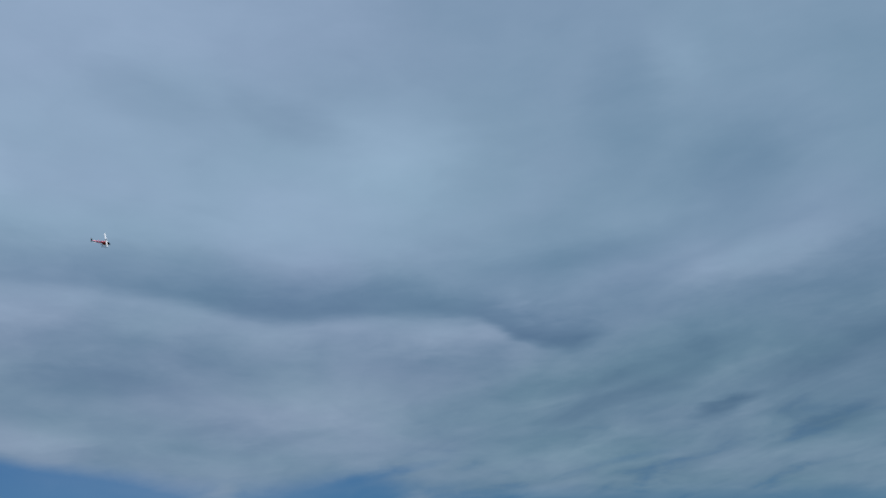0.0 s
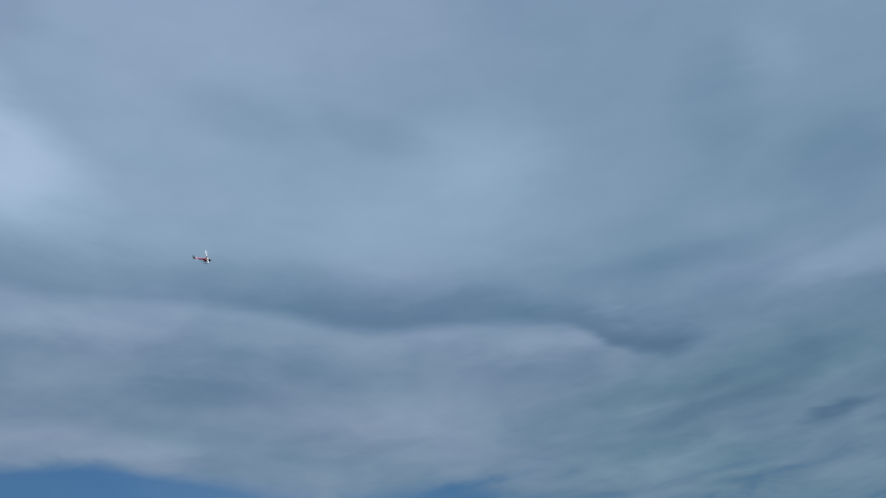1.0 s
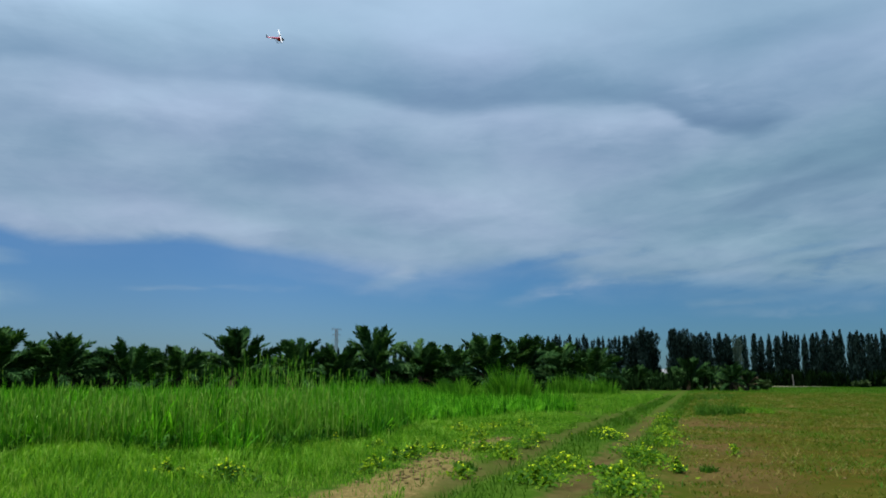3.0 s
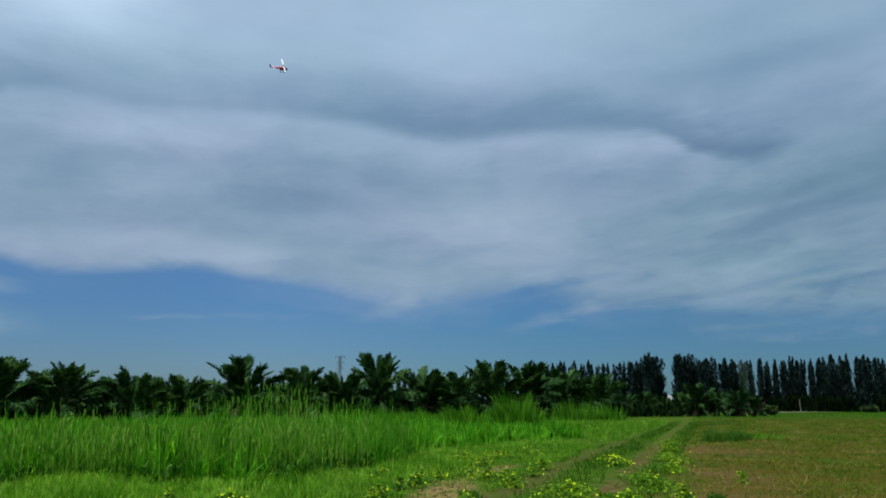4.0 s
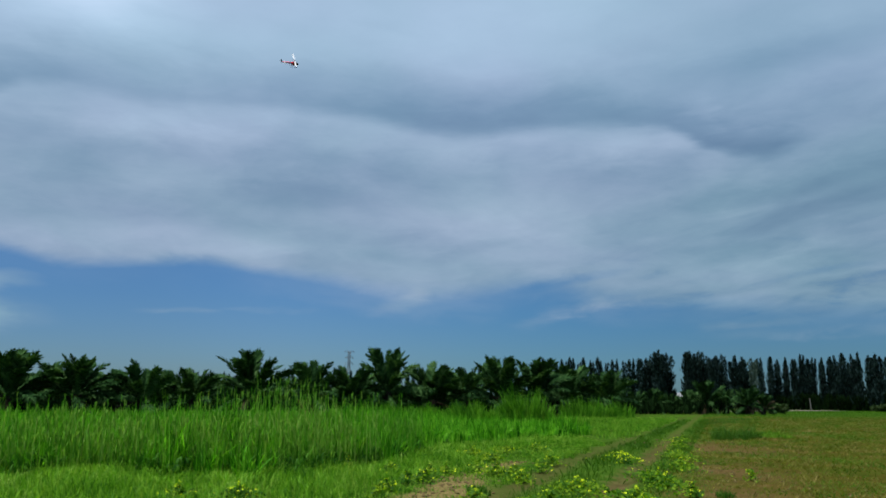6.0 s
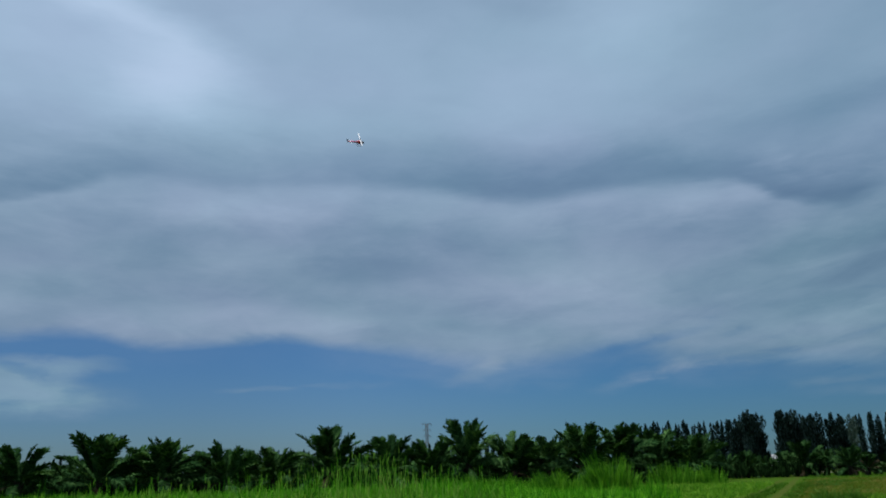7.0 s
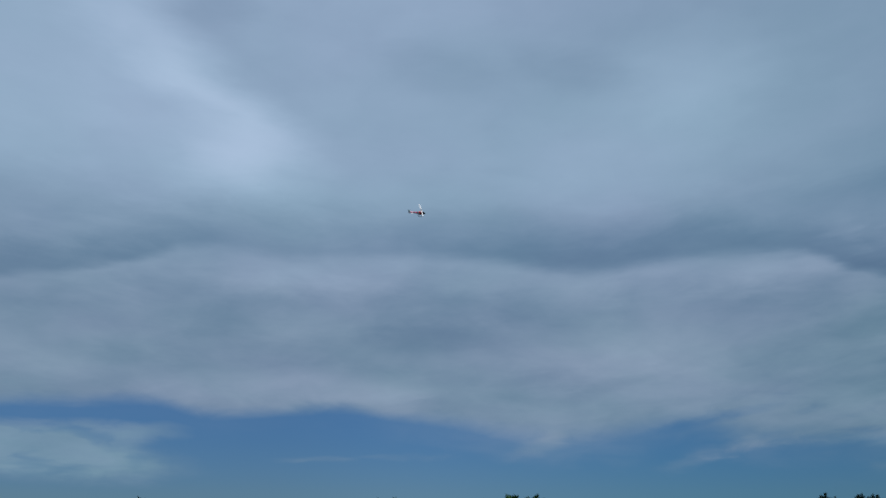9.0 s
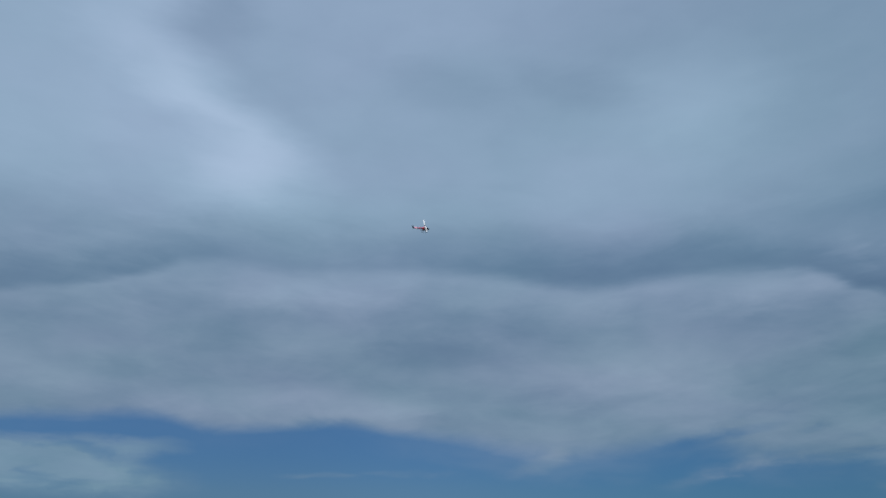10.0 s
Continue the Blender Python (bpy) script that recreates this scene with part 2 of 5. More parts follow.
    n.put(bright.outputs[0], out.inputs["Color"])
    out.inputs["Strength"].default_value = 1.0
    end = n.add("ShaderNodeOutputWorld")
    n.put(out.outputs[0], end.inputs[0])


make_world()
sun = new("sun", bpy.data.lights.new("sun", "SUN"))
sun.data.energy, sun.data.angle, sun.data.color = 5.6, radians(6), (1.0, 0.98, 0.94)
SUN_WAY = Vector((-math.sin(radians(SUN_AZ)) * math.cos(radians(SUN_HEIGHT)), math.cos(radians(SUN_AZ)) * math.cos(radians(SUN_HEIGHT)), math.sin(radians(SUN_HEIGHT))))
sun.matrix_world = look(SUN_WAY * 60, (0, 0, 0))


# ---------------------------------------------------------------- materials
def surface(name, build, rough=0.7, sheen=0.06):
    m = bpy.data.materials.new(name)
    m.use_nodes = True
    n = Nodes(m.node_tree)
    bsdf = n.add("ShaderNodeBsdfPrincipled")
    bsdf.inputs["Roughness"].default_value = rough
    bsdf.inputs["Specular IOR Level"].default_value = sheen
    end = n.add("ShaderNodeOutputMaterial")
    n.put(bsdf.outputs[0], end.inputs[0])
    build(n, bsdf, end)
    return m


def leafy(name, colours, thin=0.3, rough=0.55, patch=0.35, random_source="island", speck=1.0, sheen=0.06, spread=1.6):
    """Leaves that let some light through; each blade has its own tint and the stand has lighter and darker drifts."""
    def build(n, bsdf, end):
        if random_source == "island":
            pick = n.add("ShaderNodeNewGeometry").outputs["Random Per Island"]
        else:
            pick = n.add("ShaderNodeObjectInfo").outputs["Random"]
        place = n.add("ShaderNodeNewGeometry").outputs["Position"]
        drift = n.noise(place, patch, 3.0, 0.6)
        f = n.math("MULTIPLY_ADD", n.math("SUBTRACT", drift, 0.5), spread, n.math("MULTIPLY_ADD", pick, speck, 0.5 - speck / 2), clamp=True)
        stops = [(i / (len(colours) - 1), c) for i, c in enumerate(colours)]
        col = n.ramp(f, stops)
        grain = n.noise(place, 9.0, 2.0)
        col = n.mix(0.35, col, n.mix(1.0, col, n.ramp(grain, [(0.3, 0.55), (0.7, 1.3)]), "MULTIPLY"))
        n.put(col, bsdf.inputs["Base Color"])
        through_leaf = n.add("ShaderNodeBsdfTranslucent")
        n.put(n.mix(1.0, col, (1.15, 1.25, 0.6), "MULTIPLY"), through_leaf.inputs["Color"])
        blend = n.add("ShaderNodeMixShader")
        blend.inputs[0].default_value = thin
        n.put(bsdf.outputs[0], blend.inputs[1])
        n.put(through_leaf.outputs[0], blend.inputs[2])
        n.put(blend.outputs[0], end.inputs[0])
    return surface(name, build, rough, sheen)


def plain(name, colour, rough=0.5, metal=0.0, scale=6.0, vary=0.25, bump=0.0):
    def build(n, bsdf, end):
        place = n.add("ShaderNodeTexCoord").outputs["Object"]
        f = n.noise(place, scale, 5.0, 0.6)
        g = n.noise(place, scale * 7, 3.0, 0.6)
        lo = tuple(c * (1 - vary) for c in colour)
        hi = tuple(min(1, c * (1 + vary)) for c in colour)
        n.put(n.ramp(n.math("MULTIPLY_ADD", g, 0.3, n.math("MULTIPLY", f, 0.7)), [(0.3, lo), (0.7, hi)]), bsdf.inputs["Base Color"])
        bsdf.inputs["Metallic"].default_value = metal
        if bump:
            b = n.add("ShaderNodeBump")
            b.inputs["Strength"].default_value = bump
            n.put(g, b.inputs["Height"])
            n.put(b.outputs[0], bsdf.inputs["Normal"])
    return surface(name, build, rough)


def ground_stuff(n, bsdf, end):
    place = n.add("ShaderNodeNewGeometry").outputs["Position"]
    x, y, z = n.split(place)
    patch = n.noise(place, 0.35, 4.0, 0.6)
    small = n.noise(place, 2.6, 5.0, 0.65)
    grit = n.noise(place, 22.0, 4.0, 0.7)
    across = n.math("ADD", n.math("MULTIPLY_ADD", y, -0.339, x), n.math("MULTIPLY", n.math("SUBTRACT", small, 0.5), 0.9))
    green = n.ramp(small, [(0.25, (0.013, 0.036, 0.004)), (0.5, (0.026, 0.060, 0.006)), (0.75, (0.045, 0.082, 0.011))])
    dry = n.ramp(n.math("MULTIPLY_ADD", n.noise(place, 0.9, 4.0, 0.7), 0.5, n.math("MULTIPLY", small, 0.5)),
                 [(0.32, (0.015, 0.026, 0.003)), (0.47, (0.032, 0.034, 0.005)), (0.56, (0.044, 0.035, 0.007)), (0.68, (0.070, 0.052, 0.016))])
    clods = n.noise(place, 5.5, 5.0, 0.7)
    earth = n.ramp(n.math("MULTIPLY_ADD", clods, 0.6, n.math("MULTIPLY", grit, 0.4)), [(0.3, (0.025, 0.015, 0.005)), (0.52, (0.066, 0.044, 0.017)), (0.72, (0.112, 0.080, 0.036))])
    # the field beside the track is half dried up as far as its green far end
    dryness = n.math("MULTIPLY", n.step(across, -2.0, 0.4), n.step(y, 42.0, 120.0, 1.0, 0.0))
    dryness = n.math("MULTIPLY", dryness, n.step(patch, 0.32, 0.58, 0.62, 1.0))
    col = n.mix(dryness, green, dry)
    rut_a = n.step(n.math("ABSOLUTE", n.math("ADD", across, 4.15)), 0.15, 0.65, 0.85, 0.0)
    rut_b = n.step(n.math("ABSOLUTE", n.math("MULTIPLY_ADD", y, 0.011, n.math("ADD", across, 2.0))), 0.12, 0.48, 1.0, 0.0)
    worn = n.math("MULTIPLY", n.math("MAXIMUM", rut_a, rut_b), n.math("MULTIPLY", n.step(patch, 0.30, 0.60, 0.55, 1.0), n.step(grit, 0.30, 0.55, 0.6, 1.0)))
    worn = n.math("MULTIPLY", worn, n.step(y, 24.0, 48.0, 1.0, 0.5))
    packed = n.mix(n.math("MULTIPLY_ADD", rut_b, 0.35, n.step(y, 14.0, 26.0, 0.50, 0.15), clamp=True), n.ramp(small, [(0.3, (0.024, 0.034, 0.007)), (0.7, (0.048, 0.054, 0.016))]), n.ramp(small, [(0.3, (0.042, 0.027, 0.012)), (0.7, (0.082, 0.055, 0.028))]))
    col = n.mix(worn, col, packed)
    strip = n.step(n.math("ABSOLUTE", n.math("MULTIPLY_ADD", n.math("SUBTRACT", patch, 0.5), 0.8, n.math("ADD", across, n.step(y, 13.5, 18.0, 5.0, 5.65)))), n.step(y, 14.0, 18.5, 0.40, 0.15), n.step(y, 14.0, 18.5, 0.85, 0.60), 1.0, 0.0)
    bare = n.math("MULTIPLY", n.math("MULTIPLY", strip, n.step(n.math("MULTIPLY_ADD", small, 2.0, y), 21.8, 23.2, 1.0, 0.0)), n.step(grit, 0.30, 0.55, 0.5, 1.0))
    def spot(px, py, r, wide=1.0):
        dx = n.math("DIVIDE", n.math("SUBTRACT", x, px), wide)
        dy = n.math("SUBTRACT", y, py)
        d = n.math("SQRT", n.math("ADD", n.math("MULTIPLY", dx, dx), n.math("MULTIPLY", dy, dy)))
        d = n.math("MULTIPLY_ADD", n.math("SUBTRACT", small, 0.5), r * 2.6, d)
        d = n.math("MULTIPLY_ADD", n.math("SUBTRACT", grit, 0.5), r * 1.2, d)
        return n.step(d, r * 0.1, r * 1.05, 0.9, 0.0)
    band = n.math("MULTIPLY", n.step(across, -1.8, -0.6), n.step(across, 0.2, 2.6, 1.0, 0.0))
    band = n.math("MULTIPLY", n.math("MULTIPLY", band, n.step(small, 0.44, 0.64)), n.step(y, 30.0, 46.0, 0.65, 0.0))
    tan = n.ramp(n.math("MULTIPLY_ADD", clods, 0.6, n.math("MULTIPLY", grit, 0.4)), [(0.3, (0.045, 0.034, 0.011)), (0.52, (0.112, 0.086, 0.034)), (0.72, (0.180, 0.145, 0.066))])
    col = n.mix(bare, col, tan)
    bare = band
    for s in (spot(9.4, 29.0, 4.6, 0.5), spot(5.0, 14.0, 2.6, 0.5), spot(6.6, 19.5, 4.0, 0.35), spot(22.0, 49.0, 3.2, 1.2)):
        bare = n.math("MAXIMUM", bare, s)
    col = n.mix(bare, col, earth)
    n.put(col, bsdf.inputs["Base Color"])
    b = n.add("ShaderNodeBump")
    b.inputs["Strength"].default_value = 0.6
    b.inputs["Distance"].default_value = 0.06
    n.put(n.math("MULTIPLY_ADD", grit, 0.4, small), b.inputs["Height"])
    n.put(b.outputs[0], bsdf.inputs["Normal"])


GROUND = surface("earth_and_turf", ground_stuff, 1.0, 0.0)
TALL = leafy("tall_grass_blades", [(0.006, 0.052, 0.003), (0.030, 0.160, 0.005), (0.084, 0.315, 0.011), (0.190, 0.44, 0.036)], 0.45, 0.55, 1.5, speck=0.75, spread=2.0)
CANE = leafy("reed_blades", [(0.024, 0.095, 0.006), (0.052, 0.180, 0.010), (0.110, 0.270, 0.022)], 0.45, 0.6, 1.2)
STALK = leafy("seed_stalks", [(0.044, 0.19, 0.010), (0.095, 0.27, 0.024), (0.21, 0.35, 0.065)], 0.45)
TURF = leafy("verge_grass", [(0.025, 0.102, 0.005), (0.056, 0.186, 0.009), (0.108, 0.264, 0.016), (0.20, 0.335, 0.042)], 0.45, 0.55, 0.8)
LODGED = leafy("lodged_blades", [(0.038, 0.136, 0.006), (0.082, 0.232, 0.011), (0.145, 0.320, 0.024), (0.250, 0.39, 0.062)], 0.45, 0.55, 0.9, speck=0.8)
DRYGRASS = leafy("dry_grass", [(0.035, 0.086, 0.005), (0.068, 0.102, 0.010), (0.108, 0.111, 0.018), (0.176, 0.144, 0.046)], 0.45, 0.6, 0.45, speck=0.45, spread=3.0)
CLOD = plain("dry_clods", (0.085, 0.066, 0.028), 1.0, scale=5.0, vary=0.5, bump=0.6)
STRAW = leafy("straw", [(0.10, 0.10, 0.025), (0.15, 0.14, 0.04), (0.21, 0.19, 0.07)], 0.3)
FIELDGREEN = leafy("field_green", [(0.026, 0.092, 0.006), (0.048, 0.130, 0.009), (0.080, 0.165, 0.015)], 0.45, 0.55, 0.3, speck=0.5)
TRODDEN = leafy("trodden_grass", [(0.018, 0.070, 0.005), (0.036, 0.104, 0.007), (0.070, 0.140, 0.013)], 0.45, 0.55, 0.5, speck=0.6)
TUFT = leafy("dark_tuft", [(0.016, 0.062, 0.006), (0.034, 0.105, 0.009), (0.058, 0.14, 0.014)], 0.3)
# Dark leaves that stand in for shaded gaps at the tall grass's foot.
SHADE_CLUMP = leafy("shade_gap_leaves", [(0.010, 0.056, 0.004), (0.024, 0.100, 0.006), (0.050, 0.150, 0.010)], 0.35)
CREEPER = leafy("creeper_leaves", [(0.016, 0.066, 0.005), (0.052, 0.138, 0.007), (0.150, 0.250, 0.010)], 0.45)
PETAL = leafy("yellow_petals", [(0.34, 0.48, 0.010), (0.47, 0.58, 0.014), (0.60, 0.66, 0.025)], 0.4)
PALM = leafy("palm_leaflets", [(0.004, 0.013, 0.004), (0.018, 0.052, 0.016), (0.078, 0.156, 0.050)], 0.18, 1.0, 0.35, speck=0.5, sheen=0.0)
# Near-black leaves: the shade under palms and windbreak is put into the colour.
SHADED_LEAVES = leafy("shade_darkened_leaves", [(0.003, 0.009, 0.003), (0.005, 0.014, 0.004), (0.010, 0.026, 0.007)], 0.1, 1.0, 0.4, sheen=0.0)
PALMDEAD = leafy("dry_frond", [(0.022, 0.020, 0.010), (0.045, 0.036, 0.018)], 0.15)
PALMTRUNK = plain("palm_trunk", (0.022, 0.018, 0.013), 0.95, bump=0.8)
SHRUB = leafy("shrub_leaves", [(0.010, 0.024, 0.007), (0.020, 0.040, 0.011), (0.036, 0.058, 0.020)], 0.2)
SILVER = leafy("silvery_sprays", [(0.025, 0.045, 0.036), (0.05, 0.08, 0.066), (0.08, 0.12, 0.10)], 0.08, 1.0, 0.1, sheen=0.0)
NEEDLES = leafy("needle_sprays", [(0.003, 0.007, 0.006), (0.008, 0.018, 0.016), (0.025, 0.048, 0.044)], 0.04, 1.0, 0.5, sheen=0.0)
BARK = plain("grey_bark", (0.024, 0.021, 0.018), 0.95, bump=0.7)
# Lightened blue-grey: the haze of distance is mixed into the steel's colour.
HAZED_STEEL = plain("hazed_galvanised_steel", (0.19, 0.225, 0.27), 0.8, 0.1)
CONCRETE = plain("weathered_concrete", (0.15, 0.145, 0.14), 0.9, bump=0.4)
PALEDIRT = plain("pale_laterite_road", (0.22, 0.20, 0.15), 0.95, scale=0.8, bump=0.3)
WHITEWALL = plain("whitewashed_wall", (0.38, 0.39, 0.38), 0.8, scale=1.5)
ROOFMETAL = plain("grey_roof_sheet", (0.17, 0.18, 0.19), 0.8, 0.0)
DARKGLASS = plain("dark_window", (0.03, 0.035, 0.04), 0.15)
REDPAINT = plain("red_paint", (0.62, 0.055, 0.075), 0.3, vary=0.1)
PINKPAINT = plain("pale_red_paint", (0.90, 0.17, 0.30), 0.35, vary=0.1)
BLACKPAINT = plain("black_gloss", (0.02, 0.018, 0.022), 0.25)
WHITEPAINT = plain("white_blade", (0.62, 0.62, 0.64), 0.35, vary=0.06)
METAL = plain("bare_metal", (0.5, 0.5, 0.52), 0.3, 0.9)


# ---------------------------------------------------------------- mesh helpers
def mesh_of(name, verts, faces, material, smooth=False):
    me = bpy.data.meshes.new(name)
    me.from_pydata(verts, [], faces)
    me.materials.append(material)
    if smooth:
        me.polygons.foreach_set("use_smooth", [True] * len(me.polygons))
    me.update()
    return me


def array_mesh(name, verts, faces, material):
    """A mesh from numpy arrays: verts (n, 3), faces (m, 3) or (m, 4)."""
    me = bpy.data.meshes.new(name)
    me.vertices.add(len(verts))
    me.vertices.foreach_set("co", np.ascontiguousarray(verts, dtype=np.float32).ravel())
    k = faces.shape[1]
    me.loops.add(faces.size)
    me.loops.foreach_set("vertex_index", np.ascontiguousarray(faces, dtype=np.int32).ravel())
    me.polygons.add(len(faces))
    me.polygons.foreach_set("loop_start", np.arange(0, faces.size, k, dtype=np.int32))
    me.materials.append(material)
    me.update(calc_edges=True)
    return me


def part_of(name, mesh, parent, m=None, label=""):
    ob = new(name, mesh)
    ob.parent = parent
    if m is not None:
        ob.matrix_basis = m
    return tagged(ob, label)


def part(name, bm, material, parent, label=""):
    me = bpy.data.meshes.new(name)
    bm.to_mesh(me)
    bm.free()
    me.materials.append(material)
    return part_of(name, me, parent, None, label)


def tube(bm, points, radii, sides=8, cap=True):
    """A round bar along points, with a radius at each of them."""
    rings = []
    pts = [Vector(p) for p in points]
    for i, p in enumerate(pts):
        along = (pts[min(i + 1, len(pts) - 1)] - pts[max(i - 1, 0)]).normalized()
        side = along.orthogonal().normalized()
        other = along.cross(side)
        r = radii[i] if isinstance(radii, (list, tuple)) else radii
        rings.append([bm.verts.new(p + (side * math.cos(a) + other * math.sin(a)) * r) for a in (2 * math.pi * k / sides for k in range(sides))])
    for a, b in zip(rings, rings[1:]):
        for k in range(sides):
            bm.faces.new((a[k], a[(k + 1) % sides], b[(k + 1) % sides], b[k]))
    if cap:
        bm.faces.new(list(reversed(rings[0])))
        bm.faces.new(rings[-1])
    return bm


def box(bm, lo, hi):
    (a, b, c), (d, e, f) = lo, hi
    v = [bm.verts.new(p) for p in ((a, b, c), (d, b, c), (d, e, c), (a, e, c), (a, b, f), (d, b, f), (d, e, f), (a, e, f))]
    for q in ((3, 2, 1, 0), (4, 5, 6, 7), (0, 1, 5, 4), (1, 2, 6, 5), (2, 3, 7, 6), (3, 0, 4, 7)):
        bm.faces.new([v[i] for i in q])
    return bm


def blades(rng, x, y, z, height, width, lean, steps=3, fold=0.0, bend_way=None):
    """Tapering, bending grass blades rooted at x, y, z: arrays of quads' corners. steps: pieces along each blade."""
    count = len(x)
    face = rng.uniform(0, 2 * np.pi, count)
    side = np.stack([np.cos(face), np.sin(face), np.zeros(count)], -1)
    if bend_way is None:
        bend_way = rng.uniform(0, 2 * np.pi, count)
    bend = np.stack([np.cos(bend_way), np.sin(bend_way)], -1) * lean[:, None]
    verts = np.empty((count, 2 * (steps + 1), 3))
    for k in range(steps + 1):
        f = k / steps
        mid = np.stack([x + bend[:, 0] * height * f ** 2, y + bend[:, 1] * height * f ** 2, z + height * (f - fold * lean * f ** 3)], -1)
        w = width * (1 - f ** 1.6 * 0.93) * 0.5
        verts[:, 2 * k] = mid - side * w[:, None]
        verts[:, 2 * k + 1] = mid + side * w[:, None]
    one = np.array([[2 * k, 2 * k + 1, 2 * k + 3, 2 * k + 2] for k in range(steps)])
    faces = (one[None] + (np.arange(count) * 2 * (steps + 1))[:, None, None]).reshape(-1, 4)
    return verts.reshape(-1, 3), faces


# ---------------------------------------------------------------- ground
def across(x, y):
    return x - 0.339 * y


def right_rut(y):
    return -2.15 - 0.011 * (np.clip(y, 0, 50) - 13)


def height_at(x, y):
    """The lie of the land: nearly flat, with shallow swells and two worn wheel ruts."""
    d = np.hypot(x, y)
    near = np.clip(1.3 - d / 120, 0, 1)
    swell = 0.05 * np.sin(x * 0.31 + 1.1) * np.cos(y * 0.23) + 0.03 * np.sin(x * 0.9 + y * 0.55) + 0.015 * np.sin(x * 2.3 - y * 1.7)
    a = across(x, y)
    ruts = -0.06 * (np.exp(-((a + 4.15) / 0.30) ** 2) + np.exp(-((a - right_rut(y)) / 0.26) ** 2))
    return (swell + ruts) * near


def ground_sheet():
    fine_x, fine_y = np.arange(-40, 40.01, 0.4), np.arange(-6, 70.01, 0.4)
    out_x = np.array([42, 46, 52, 60, 75, 100, 140, 200, 320, 600, 1200, 2500, 4500])
    xs = np.concatenate([-out_x[::-1], fine_x, out_x])
    ys = np.concatenate([-out_x[::-1], [-36, -30, -24, -18, -12, -9], fine_y, [72, 75, 80, 88, 100, 120, 150, 200, 320, 600, 1200, 2500, 4500]])
    gx, gy = np.meshgrid(xs, ys)
    gz = height_at(gx, gy)
    verts = np.stack([gx, gy, gz], -1).reshape(-1, 3)
    w, h = len(xs), len(ys)
    i, j = np.meshgrid(np.arange(w - 1), np.arange(h - 1))
    a = (j * w + i).ravel()
    me = array_mesh("ground", verts, np.stack([a, a + 1, a + 1 + w, a + w], -1), GROUND)
    me.polygons.foreach_set("use_smooth", [True] * len(me.polygons))
    return tagged(new("ground", me), "flat grassy field with worn earth wheel ruts", "ground", kind="structure")


ground_sheet()

# pale dirt road along the far end of the field
def far_road():
    bm = bmesh.new()
    pts = [(30, 121), (44, 137), (70, 158), (95, 168), (140, 172), (200, 176)]
    left, right = [], []
    for i, p in enumerate(pts):
        d = (Vector(pts[min(i + 1, len(pts) - 1)]) - Vector(pts[max(i - 1, 0)])).normalized()
        s = Vector((-d.y, d.x)) * 2.0
        for row, q in ((left, Vector(p) + s), (right, Vector(p) - s)):
            row.append((bm.verts.new((q.x, q.y, 0.10)), bm.verts.new((q.x, q.y, -0.1))))
    for i in range(len(pts) - 1):
        bm.faces.new((right[i][0], right[i + 1][0], left[i + 1][0], left[i][0]))
        bm.faces.new((right[i][1], right[i + 1][1], right[i + 1][0], right[i][0]))
        bm.faces.new((left[i][0], left[i + 1][0], left[i + 1][1], left[i][1]))
    me = bpy.data.meshes.new("road")
    bm.to_mesh(me)
    bm.free()
    me.materials.append(PALEDIRT)
    tagged(new("road", me), "pale raised dirt road at the field's end", "road", kind="structure")


far_road()


# ---------------------------------------------------------------- palms
def frond_mesh(rng, length, bend, droop, pairs=38):
    """One plume-like frond growing along +y from its base, its end curling over by bend degrees; long leaflets stand off in several planes and close round its blunt end."""
    n = 12
    spine, p = [], Vector((0, 0, 0))
    for k in range(n):
        a = -radians(bend) * (k / (n - 1)) ** 2.3
        t, up = Vector((0, math.cos(a), math.sin(a))), Vector((0, -math.sin(a), math.cos(a)))
        spine.append((p.copy(), t, up))
        p += t * length / (n - 1)
    verts, faces = [], []
    for k, (c, t, up) in enumerate(spine):
        r = 0.055 * (1 - 0.85 * k / (n - 1))
        b = len(verts)
        verts += [c - Vector((r, 0, 0)), c + up * r, c + Vector((r, 0, 0)), c - up * r * 0.6]
        if k:
            for q in range(4):
                faces.append((b - 4 + q, b - 4 + (q + 1) % 4, b + (q + 1) % 4, b + q))
    for k in range(pairs):
        f = min(0.999, max(0.14, 0.16 + 0.84 * (k + rng.uniform(-0.3, 0.3)) / (pairs - 1)))
        i = min(n - 2, int(f * (n - 1)))
        g = f * (n - 1) - i
        c, t, up = spine[i][0].lerp(spine[i + 1][0], g), spine[i][1], spine[i][2]
        size = length * 0.185 * float(np.interp(f, [0.14, 0.28, 0.5, 0.86, 1.0], [0.35, 0.65, 0.95, 1.05, 0.50])) * rng.uniform(0.80, 1.15)
        for s in (-1, 1, -1, 1):
            ahead = 0.65 + 0.3 * f + 3.0 * (max(0.0, f - 0.82) / 0.18) ** 2 + rng.uniform(-0.2, 0.2)
            way = (Vector((s, 0, 0)) + t * ahead + up * rng.uniform(-0.30, 0.65)).normalized()
            tip = c + way * size - up * size * droop * rng.uniform(0.3, 1.2)
            mid = c + way * size * 0.55
            wv = (t + up * rng.uniform(-0.3, 0.5)) * (0.070 + 0.012 * size) * (38 / pairs) ** 0.7
            b = len(verts)
            verts += [c - wv * 0.5, c + wv * 0.5, mid + wv, mid - wv, tip]
            faces += [(b, b + 1, b + 2, b + 3), (b + 3, b + 2, b + 4)]
    return [tuple(v) for v in verts], faces


